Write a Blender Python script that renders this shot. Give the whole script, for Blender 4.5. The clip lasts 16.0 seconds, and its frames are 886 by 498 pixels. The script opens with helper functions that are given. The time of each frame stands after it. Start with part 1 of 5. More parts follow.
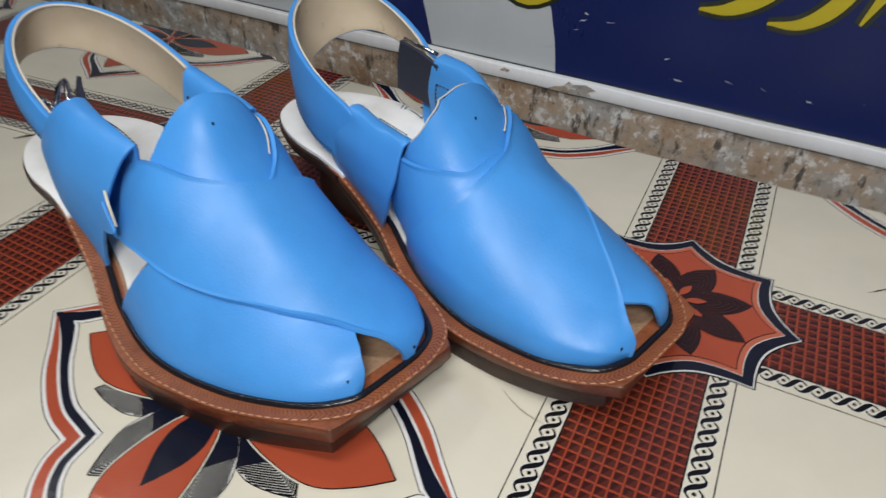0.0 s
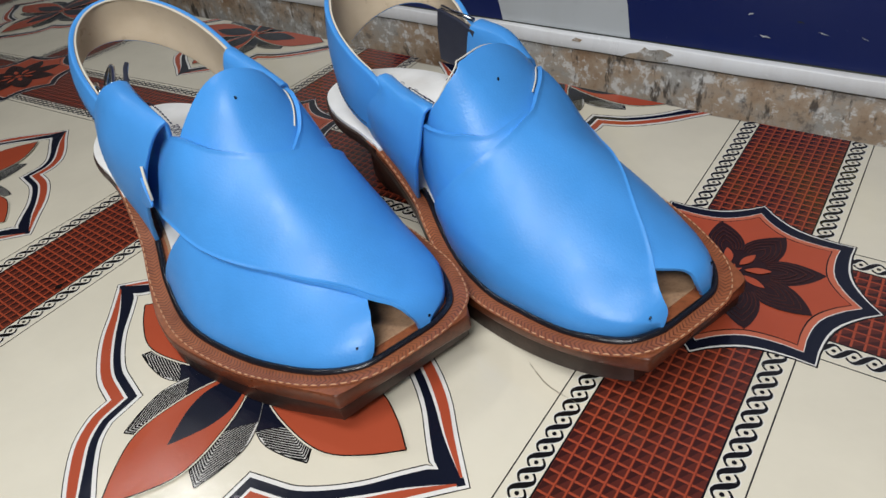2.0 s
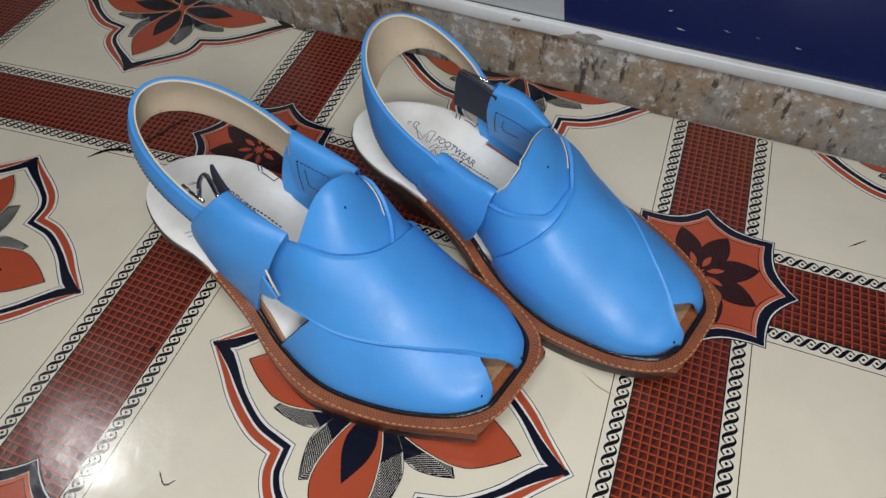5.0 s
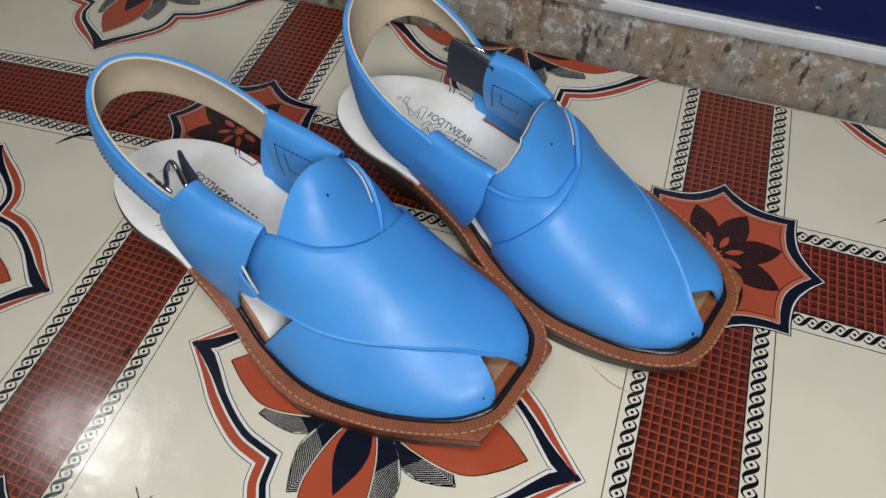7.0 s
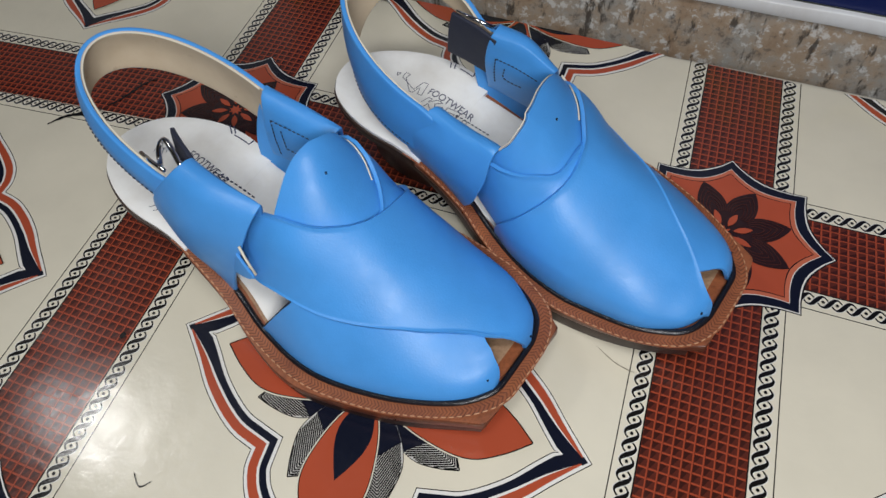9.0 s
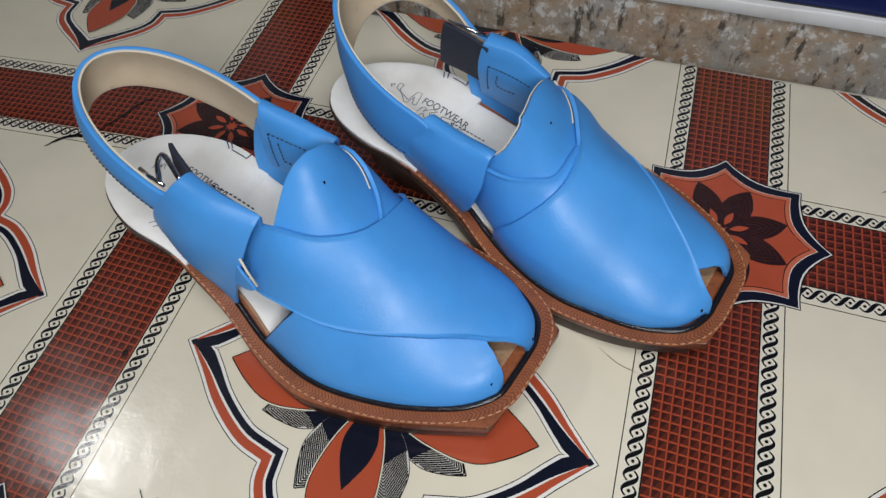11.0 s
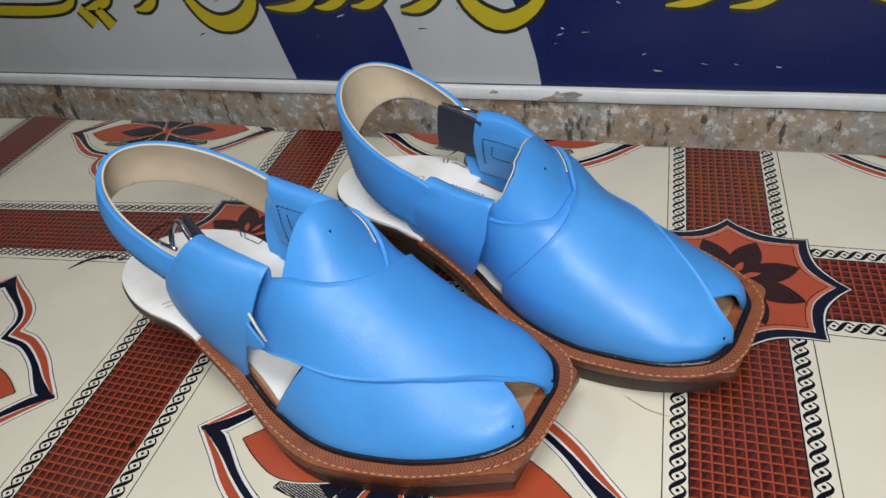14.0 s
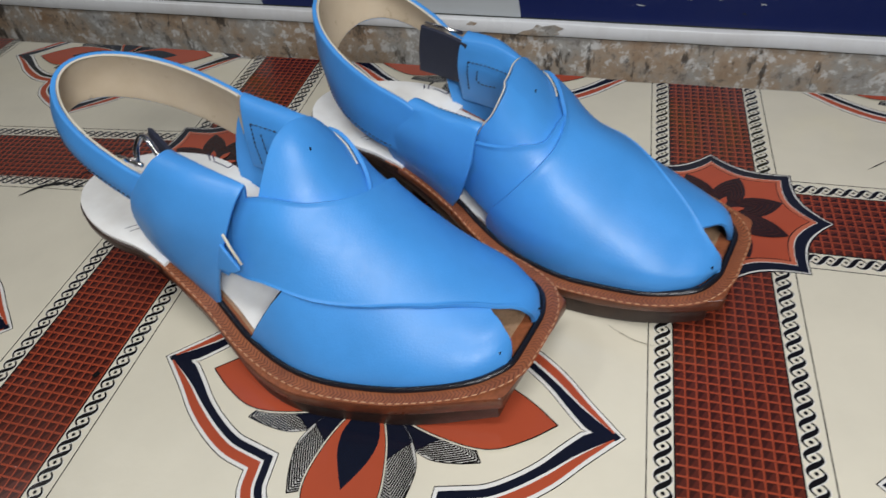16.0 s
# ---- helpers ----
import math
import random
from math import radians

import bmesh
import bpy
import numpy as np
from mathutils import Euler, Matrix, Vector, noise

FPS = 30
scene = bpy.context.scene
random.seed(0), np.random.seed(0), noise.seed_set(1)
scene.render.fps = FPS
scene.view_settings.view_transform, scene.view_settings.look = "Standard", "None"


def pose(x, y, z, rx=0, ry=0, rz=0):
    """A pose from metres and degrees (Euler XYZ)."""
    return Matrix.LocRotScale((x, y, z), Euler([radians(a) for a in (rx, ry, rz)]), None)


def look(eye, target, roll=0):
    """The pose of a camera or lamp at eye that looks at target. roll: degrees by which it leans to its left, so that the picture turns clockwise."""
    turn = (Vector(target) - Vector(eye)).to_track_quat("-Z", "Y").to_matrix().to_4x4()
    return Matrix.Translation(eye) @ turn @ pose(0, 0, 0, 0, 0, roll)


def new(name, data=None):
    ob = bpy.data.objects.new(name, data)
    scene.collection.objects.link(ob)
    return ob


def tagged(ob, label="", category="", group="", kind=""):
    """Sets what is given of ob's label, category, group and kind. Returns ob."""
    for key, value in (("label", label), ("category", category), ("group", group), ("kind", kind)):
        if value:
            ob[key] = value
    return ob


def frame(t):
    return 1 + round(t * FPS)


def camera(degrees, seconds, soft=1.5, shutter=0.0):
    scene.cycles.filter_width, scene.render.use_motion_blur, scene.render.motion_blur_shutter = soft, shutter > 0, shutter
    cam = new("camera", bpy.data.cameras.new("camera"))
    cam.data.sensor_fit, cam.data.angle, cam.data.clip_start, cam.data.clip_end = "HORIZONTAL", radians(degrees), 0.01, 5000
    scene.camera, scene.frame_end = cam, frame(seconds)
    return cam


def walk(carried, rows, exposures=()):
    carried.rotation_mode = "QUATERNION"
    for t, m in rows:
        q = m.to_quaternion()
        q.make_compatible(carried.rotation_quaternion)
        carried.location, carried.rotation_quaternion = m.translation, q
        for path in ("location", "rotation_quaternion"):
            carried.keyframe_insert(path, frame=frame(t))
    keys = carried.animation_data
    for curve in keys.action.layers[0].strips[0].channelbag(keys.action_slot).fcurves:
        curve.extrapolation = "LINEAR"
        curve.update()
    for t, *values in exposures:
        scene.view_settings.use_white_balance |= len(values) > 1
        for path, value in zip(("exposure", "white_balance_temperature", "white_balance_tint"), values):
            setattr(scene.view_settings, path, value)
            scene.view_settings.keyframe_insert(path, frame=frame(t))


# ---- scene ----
cam = camera(67.5, 16.0, shutter=0.5)
PATH = [
    (0, (0.026, -0.307, 0.247), (-0.741, 1.085, -0.966), 0.5),
    (0.5, (0.034, -0.311, 0.251), (-0.857, 1.019, -0.948), -5.4),
    (1, (0.048, -0.293, 0.252), (-0.958, 0.981, -0.916), -5.5),
    (1.5, (0.059, -0.283, 0.234), (-1.008, 0.906, -0.97), -6.6),
    (2, (0.064, -0.282, 0.229), (-1.0, 0.903, -0.98), -8.3),
    (2.5, (0.071, -0.292, 0.227), (-0.974, 0.891, -1.002), -7.9),
    (3, (0.11, -0.308, 0.244), (-0.889, 0.926, -0.971), -9.5),
    (3.5, (0.098, -0.308, 0.27), (-0.738, 0.951, -1.04), -10.2),
    (3.7, (0.057, -0.297, 0.298), (-0.774, 0.862, -1.104), -12.6),
    (4, (0.003, -0.293, 0.329), (-0.684, 0.882, -1.137), -6.1),
    (4.2, (-0.011, -0.301, 0.345), (-0.557, 0.744, -1.27), -3.5),
    (4.5, (-0.042, -0.313, 0.383), (-0.497, 0.766, -1.239), -0.3),
    (4.7, (-0.044, -0.324, 0.383), (-0.559, 0.805, -1.185), -2.2),
    (6.8, (-0.054, -0.298, 0.362), (-0.563, 0.783, -1.241), -4.4),
    (7, (-0.053, -0.296, 0.359), (-0.553, 0.775, -1.254), -4.2),
    (7.5, (-0.049, -0.29, 0.359), (-0.548, 0.77, -1.262), -4.4),
    (8, (-0.05, -0.293, 0.354), (-0.543, 0.749, -1.28), -4.5),
    (8.5, (-0.054, -0.295, 0.353), (-0.542, 0.738, -1.288), -4.5),
    (9, (-0.056, -0.293, 0.35), (-0.542, 0.74, -1.293), -4.7),
    (11.5, (-0.055, -0.299, 0.349), (-0.546, 0.787, -1.257), -6.0),
    (12, (-0.052, -0.302, 0.346), (-0.559, 0.87, -1.194), -5.1),
    (12.5, (-0.048, -0.319, 0.317), (-0.65, 1.079, -0.98), -6.1),
    (13, (-0.042, -0.337, 0.284), (-0.601, 1.105, -0.985), -4.8),
    (13.5, (-0.042, -0.346, 0.286), (-0.594, 1.088, -0.994), -5.4),
    (14, (-0.036, -0.347, 0.302), (-0.674, 1.086, -0.939), -10.1),
    (14.5, (-0.031, -0.341, 0.283), (-0.589, 1.096, -0.991), -8.6),
    (15, (-0.044, -0.345, 0.273), (-0.572, 1.046, -1.064), -8.3),
    (15.5, (-0.057, -0.352, 0.269), (-0.611, 1.016, -1.081), -7.4),
    (16, (-0.051, -0.35, 0.283), (-0.56, 1.025, -1.078), -6.8),
]
walk(cam, [(t, look(eye, target, roll)) for t, eye, target, roll in PATH], exposures=((0.0, -0.24), (1.5, -0.10), (2.4, -0.23), (3.0, -0.38), (3.5, -0.34), (4.5, -0.40), (7.5, -0.36), (11.5, -0.40), (12.6, -0.20), (14.0, -0.12), (16.0, -0.28)))


# ---- light: one bright lamp high on the side, two low fills added over the viewer, plain unseen room round them ----
KEY = (-1.74, 0.02, 2.10)
OVERHEAD_FILL = (-0.03, -0.34, 0.90)
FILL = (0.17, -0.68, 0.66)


def area_lamp(name, place, target, energy, sx, sy, colour):
    data = bpy.data.lights.new(name, "AREA")
    data.shape, data.size, data.size_y = "RECTANGLE", sx, sy
    data.energy, data.color = energy, colour
    ob = new(name, data)
    ob.matrix_world = look(place, target)
    return ob


area_lamp("key_light", KEY, (-0.15, -0.1, 0), 6.5, 0.17, 0.15, (1.0, 0.99, 0.98))
# Soft fill added low overhead: brightens the insoles and falls off towards the edges.
area_lamp("tube_light", OVERHEAD_FILL, (-0.15, -0.1, 0), 4.4, 0.40, 0.12, (0.98, 0.99, 1.0))
# Fill lamp added 0.66 m up, at the angle of the leather's highlights.
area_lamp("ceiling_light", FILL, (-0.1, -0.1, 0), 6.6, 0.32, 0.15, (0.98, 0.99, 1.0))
world = bpy.data.worlds.new("room_air")
scene.world = world
world.use_nodes = True
world.node_tree.nodes["Background"].inputs[0].default_value = (0.8, 0.85, 0.9, 1)
world.node_tree.nodes["Background"].inputs[1].default_value = 0.10


# ---- materials ----
from mathutils.geometry import tessellate_polygon


class Mat:
    """A node material with a Principled shader and short helpers."""

    def __init__(self, name, colour=(0.5, 0.5, 0.5), rough=0.5, metal=0.0, spec=0.5):
        self.m = bpy.data.materials.new(name)
        self.m.use_nodes = True
        self.t = self.m.node_tree
        self.b = self.t.nodes["Principled BSDF"]
        self.b.inputs["Base Color"].default_value = (*colour, 1)
        self.b.inputs["Roughness"].default_value = rough
        self.b.inputs["Metallic"].default_value = metal
        self.b.inputs["Specular IOR Level"].default_value = spec
        self.co = None

    def node(self, kind, **props):
        n = self.t.nodes.new(kind)
        for key, value in props.items():
            if key == "operation":
                n.operation = value
            elif key == "blend_type":
                n.blend_type = value
            elif key == "wave_type":
                n.wave_type = value
            elif key == "feature":
                n.feature = value
        return n

    def link(self, a, b):
        self.t.links.new(a, b)

    def coords(self, kind="Object"):
        if self.co is None:
            self.co = self.node("ShaderNodeTexCoord")
        return self.co.outputs[kind]

    def noise(self, scale, detail=4.0, rough=0.6, kind="Object", stretch=None):
        n = self.node("ShaderNodeTexNoise")
        n.inputs["Scale"].default_value = scale
        n.inputs["Detail"].default_value = detail
        n.inputs["Roughness"].default_value = rough
        src = self.coords(kind)
        if stretch:
            mp = self.node("ShaderNodeMapping")
            mp.inputs["Scale"].default_value = stretch
            self.link(src, mp.inputs["Vector"])
            src = mp.outputs["Vector"]
        self.link(src, n.inputs["Vector"])
        return n.outputs["Fac"]

    def math(self, op, a, b=None, c=None):
        n = self.node("ShaderNodeMath", operation=op)
        for i, v in enumerate((a, b, c)):
            if v is None:
                continue
            if isinstance(v, (int, float)):
                n.inputs[i].default_value = v
            else:
                self.link(v, n.inputs[i])
        return n.outputs[0]

    def ramp(self, fac, stops):
        n = self.node("ShaderNodeValToRGB")
        e = n.color_ramp.elements
        while len(e) < len(stops):
            e.new(0.5)
        for el, (p, c) in zip(e, stops):
            el.position = p
            el.color = (*c, 1) if len(c) == 3 else c
        self.link(fac, n.inputs["Fac"])
        return n.outputs["Color"]

    def mix(self, fac, a, b, blend="MIX"):
        n = self.node("ShaderNodeMix")
        n.data_type = "RGBA"
        n.blend_type = blend
        for sock, v in ((n.inputs[0], fac), (n.inputs[6], a), (n.inputs[7], b)):
            if isinstance(v, (int, float)):
                sock.default_value = v
            elif isinstance(v, tuple):
                sock.default_value = (*v, 1)
            else:
                self.link(v, sock)
        return n.outputs[2]

    def colour(self, out):
        self.link(out, self.b.inputs["Base Color"])
        return self

    def rough(self, out):
        self.link(out, self.b.inputs["Roughness"])
        return self

    def bump(self, height, strength, distance):
        n = self.node("ShaderNodeBump")
        n.inputs["Strength"].default_value = strength
        n.inputs["Distance"].default_value = distance
        self.link(height, n.inputs["Height"])
        last = self.b.inputs["Normal"]
        if last.is_linked:
            self.link(last.links[0].from_socket, n.inputs["Normal"])
        self.link(n.outputs["Normal"], last)
        return self

    def grey(self, fac, lo, hi, a=0.3, b=0.7):
        n = self.node("ShaderNodeMapRange")
        self.link(fac, n.inputs["Value"])
        for i, v in ((1, a), (2, b), (3, lo), (4, hi)):
            n.inputs[i].default_value = v
        return n.outputs[0]


def vinyl(name, colour, dark=0.85):
    """Printed glossy vinyl: a tone of ink with slight dirt, small dents and soft waves."""
    m = Mat(name, colour, 0.28)
    big = m.noise(9, 5)
    c2 = tuple(c * dark for c in colour)
    m.colour(m.mix(m.grey(big, 0.0, 1.0, 0.35, 0.72), colour, c2))
    m.rough(m.math("ADD", m.grey(m.noise(30, 5), 0.07, 0.19), m.grey(m.noise(420, 3), 0.0, 0.08)))
    m.bump(m.noise(420, 3), 0.10, 0.0004)
    m.bump(m.noise(38, 4), 0.22, 0.0014)
    m.bump(m.noise(7, 2), 0.25, 0.006)
    return m


def ink_on_vinyl():
    mats = {}
    mats["cream"] = vinyl("cream_vinyl", (0.70, 0.65, 0.525), 0.87)
    mats["red"] = vinyl("red_print", (0.41, 0.075, 0.034), 0.85)
    mats["pink"] = vinyl("pale_red_print", (0.50, 0.13, 0.07), 0.9)
    mats["navy"] = vinyl("navy_print", (0.007, 0.009, 0.020), 0.8)
    mats["black"] = vinyl("black_print", (0.008, 0.0075, 0.0075), 0.8)
    mats["white"] = vinyl("white_print", (0.74, 0.72, 0.68), 0.9)
    mats["maroon"] = vinyl("dark_petal_print", (0.026, 0.009, 0.009), 0.8)
    mats["pale"] = vinyl("pale_grey_print", (0.58, 0.565, 0.53), 0.85)
    mats["dust"] = vinyl("grey_dust", (0.30, 0.27, 0.21), 0.8)
    mats["dim"] = vinyl("dull_red_print", (0.075, 0.021, 0.014), 0.8)
    return mats


INK = ink_on_vinyl()


def band_material():
    """Red print with a fine lattice of small dark cells, drawn in the sheet's own metres."""
    m = Mat("red_lattice_print", (0.42, 0.06, 0.025), 0.28)
    sep = m.node("ShaderNodeSeparateXYZ")
    m.link(m.coords("UV"), sep.inputs[0])
    fu = m.math("FRACT", m.math("DIVIDE", sep.outputs[0], 0.0055))
    fv = m.math("FRACT", m.math("DIVIDE", sep.outputs[1], 0.0053))
    iu = m.math("MULTIPLY", m.math("GREATER_THAN", fu, 0.11), m.math("LESS_THAN", fu, 0.92))
    iv = m.math("MULTIPLY", m.math("GREATER_THAN", fv, 0.09), m.math("LESS_THAN", fv, 0.90))
    cell = m.math("MULTIPLY", iu, iv)
    tri = m.math("GREATER_THAN", m.math("SUBTRACT", fu, fv), m.math("MULTIPLY", m.math("SINE", m.math("MULTIPLY", fu, 7.0)), 0.12))
    line = m.math("LESS_THAN", m.math("ABSOLUTE", m.math("SUBTRACT", fu, 0.08)), 0.03)
    dark = m.mix(tri, (0.040, 0.010, 0.0075), (0.095, 0.019, 0.012))
    ground = m.mix(line, (0.35, 0.060, 0.026), (0.12, 0.020, 0.011))
    col = m.mix(cell, ground, dark)
    col = m.mix(m.grey(m.noise(9, 5), 0.0, 0.25, 0.35, 0.7), col, (0.08, 0.03, 0.02))
    m.colour(col)
    m.rough(m.math("ADD", m.grey(m.noise(30, 5), 0.08, 0.20), m.grey(m.noise(420, 3), 0.0, 0.10)))
    m.bump(cell, 0.12, 0.0003)
    m.bump(m.noise(420, 3), 0.10, 0.0004)
    m.bump(m.noise(38, 4), 0.22, 0.0014)
    m.bump(m.noise(7, 2), 0.25, 0.006)
    return m


INK["lattice"] = band_material()


def leather(name, colour, rough=0.42, grain=900):
    m = Mat(name, colour, rough, spec=0.45)
    c2 = tuple(min(1, c * 0.86) for c in colour)
    m.colour(m.mix(m.grey(m.noise(28, 4), 0, 1, 0.3, 0.75), colour, c2))
    m.rough(m.grey(m.noise(60, 4), rough - 0.06, rough + 0.08))
    m.bump(m.noise(grain, 2), 0.34, 0.0003)
    m.bump(m.noise(40, 3), 0.08, 0.0012)
    return m


def lining_leather():
    """Beige lining, lighter where it is clean, with brown wear in patches."""
    m = Mat("beige_lining", (0.58, 0.48, 0.35), 0.6, spec=0.3)
    c = m.mix(m.grey(m.noise(22, 5), 0, 1, 0.35, 0.7), (0.60, 0.50, 0.37), (0.50, 0.40, 0.28))
    c = m.mix(m.grey(m.noise(48, 6, 0.7), 0, 0.75, 0.60, 0.70), c, (0.26, 0.18, 0.11))
    m.colour(c)
    m.rough(m.grey(m.noise(60, 4), 0.52, 0.68))
    m.bump(m.noise(500, 3), 0.2, 0.0003)
    return m


BLUE = leather("blue_leather", (0.066, 0.308, 0.75), 0.40)
NAVY = leather("navy_lining", (0.020, 0.024, 0.045), 0.65)
LINING = lining_leather()
RIM = leather("cream_rim", (0.72, 0.66, 0.54), 0.5)
BLACK = Mat("black_piping_lacquer", (0.010, 0.010, 0.014), 0.24)
BLACK.bump(BLACK.noise(420, 3), 0.7, 0.0006)


def insole_white():
    m = Mat("white_insole", (0.72, 0.71, 0.68), 0.5)
    m.colour(m.mix(m.grey(m.noise(35, 5), 0, 1, 0.4, 0.8), (0.83, 0.83, 0.81), (0.70, 0.68, 0.64)))
    m.bump(m.noise(300, 3), 0.1, 0.0003)
    return m


WHITE = insole_white()


def tan_leather(name, colour, dark, rough=0.5):
    m = Mat(name, colour, rough)
    f = m.noise(45, 6, 0.65)
    fine = m.noise(380, 4, 0.7)
    c = m.mix(m.grey(f, 0, 1, 0.35, 0.68), colour, dark)
    c = m.mix(m.grey(fine, 0, 0.6, 0.45, 0.7), c, tuple(x * 0.55 for x in dark))
    m.colour(c)
    m.rough(m.grey(f, rough - 0.1, rough + 0.12))
    m.bump(fine, 0.25, 0.0005)
    return m


TAN = tan_leather("tan_insole_leather", (0.38, 0.235, 0.140), (0.28, 0.160, 0.090), 0.6)
MIDSOLE = tan_leather("brown_sole_edge", (0.165, 0.046, 0.018), (0.080, 0.022, 0.010), 0.33)
OUTSOLE = tan_leather("dark_sole_edge", (0.045, 0.018, 0.011), (0.018, 0.009, 0.007), 0.42)
HEEL = tan_leather("dark_heel_stack", (0.050, 0.022, 0.014), (0.022, 0.012, 0.010), 0.40)
THREAD = Mat("pale_orange_thread", (0.54, 0.29, 0.16), 0.7)
DARKTHREAD = Mat("navy_thread", (0.02, 0.025, 0.05), 0.7)
MARKINK = Mat("blue_black_stamp_ink", (0.03, 0.035, 0.09), 0.6)
STEEL = Mat("polished_steel", (0.75, 0.75, 0.76), 0.16, 1.0)


def welt_material():
    """Brown welt leather with a stamped herringbone, drawn along and across the strip."""
    m = Mat("stamped_welt_leather", (0.30, 0.10, 0.042), 0.42)
    sep = m.node("ShaderNodeSeparateXYZ")
    m.link(m.coords("UV"), sep.inputs[0])
    along, across = sep.outputs[0], sep.outputs[1]
    lean = m.math("MULTIPLY", m.math("ABSOLUTE", m.math("SUBTRACT", across, 0.0032)), 0.7)
    saw = m.math("FRACT", m.math("DIVIDE", m.math("ADD", along, lean), 0.0019))
    groove = m.math("LESS_THAN", saw, 0.36)
    inside = m.math("MULTIPLY", m.math("GREATER_THAN", across, 0.0006), m.math("LESS_THAN", across, 0.0066))
    wear = m.grey(m.noise(140, 3), 0.65, 1.0, 0.40, 0.60)
    g = m.math("MULTIPLY", m.math("MULTIPLY", groove, inside), wear)
    f = m.noise(60, 6, 0.65)
    c = m.mix(m.grey(f, 0, 1, 0.35, 0.68), (0.34, 0.112, 0.046), (0.21, 0.062, 0.026))
    c = m.mix(m.math("MULTIPLY", g, 0.72), c, (0.060, 0.016, 0.008))
    m.colour(c)
    m.rough(m.grey(f, 0.36, 0.55))
    h = m.math("SUBTRACT", 1.0, g)
    m.bump(h, 0.8, 0.0007)
    m.bump(m.noise(400, 4), 0.2, 0.0004)
    return m


WELT = welt_material()
WELTPLAIN = tan_leather("brown_welt_leather", (0.32, 0.104, 0.043), (0.20, 0.060, 0.025), 0.40)


# ---- mesh helpers ----
def mesh_object(name, verts, faces, mat, parent=None, label="", smooth=True, uvs=None):
    me = bpy.data.meshes.new(name)
    me.from_pydata([tuple(v) for v in verts], [], faces)
    me.validate()
    me.materials.append(mat.m if isinstance(mat, Mat) else mat)
    if smooth:
        me.polygons.foreach_set("use_smooth", [True] * len(me.polygons))
    if uvs is not None:
        layer = me.uv_layers.new(name="UVMap")
        for loop in me.loops:
            layer.data[loop.index].uv = uvs[loop.vertex_index]
    me.update()
    ob = new(name, me)
    if parent is not None:
        ob.parent = parent
    if label:
        ob["label"] = label
    return ob


def recalc(ob):
    bm = bmesh.new()
    bm.from_mesh(ob.data)
    bmesh.ops.recalc_face_normals(bm, faces=bm.faces)
    bm.to_mesh(ob.data)
    bm.free()
    return ob


def bevel(ob, width, segments=2, angle=35):
    mod = ob.modifiers.new("edge", "BEVEL")
    mod.width, mod.segments, mod.limit_method, mod.angle_limit = width, segments, "ANGLE", radians(angle)
    mod.harden_normals = False
    return ob


def spline(points, n):
    """n points along a Catmull-Rom curve through the points, at even steps of length."""
    p = np.array(points, float)
    ext = np.vstack([2 * p[0] - p[1], p, 2 * p[-1] - p[-2]])
    out = []
    for i in range(1, len(ext) - 2):
        a, b, c, d = ext[i - 1], ext[i], ext[i + 1], ext[i + 2]
        for t in np.linspace(0, 1, 24, endpoint=False):
            out.append(0.5 * ((2 * b) + (c - a) * t + (2 * a - 5 * b + 4 * c - d) * t * t + (3 * b - a - 3 * c + d) * t ** 3))
    out.append(p[-1])
    out = np.array(out)
    s = np.r_[0, np.cumsum(np.linalg.norm(np.diff(out, axis=0), axis=1))]
    q = np.linspace(0, s[-1], n)
    return np.stack([np.interp(q, s, out[:, k]) for k in range(p.shape[1])], 1)


def grid_faces(nu, nv, base=0, flip=False):
    f = []
    for i in range(nu - 1):
        for j in range(nv - 1):
            q = (base + i * nv + j, base + (i + 1) * nv + j, base + (i + 1) * nv + j + 1, base + i * nv + j + 1)
            f.append(q[::-1] if flip else q)
    return f


def shell(name, grid, thick, mat, parent, label="", edge=0.0007, inner=None):
    """A sheet of leather: grid of points (nu, nv, 3), thickened against its normals, with rounded rims. inner: another material for its back."""
    nu, nv, _ = grid.shape
    du, dv = np.gradient(grid, axis=0), np.gradient(grid, axis=1)
    n = np.cross(du, dv)
    n /= np.linalg.norm(n, axis=2, keepdims=True) + 1e-12
    back = grid - n * thick
    verts = np.vstack([grid.reshape(-1, 3), back.reshape(-1, 3)])
    k = nu * nv
    faces = grid_faces(nu, nv) + grid_faces(nu, nv, k, True)
    rim = [i * nv for i in range(nu)] + [(nu - 1) * nv + j for j in range(1, nv)] + [i * nv + nv - 1 for i in range(nu - 2, -1, -1)] + [j for j in range(nv - 2, 0, -1)]
    for a, b in zip(rim, rim[1:] + rim[:1]):
        faces.append((a, a + k, b + k, b))
    ob = mesh_object(name, verts, faces, mat, parent, label)
    if inner is not None:
        ob.data.materials.append(inner.m)
        for f in ob.data.polygons[(nu - 1) * (nv - 1):2 * (nu - 1) * (nv - 1)]:
            f.material_index = 1
    recalc(ob)
    if edge:
        bevel(ob, edge, 3)
    return ob


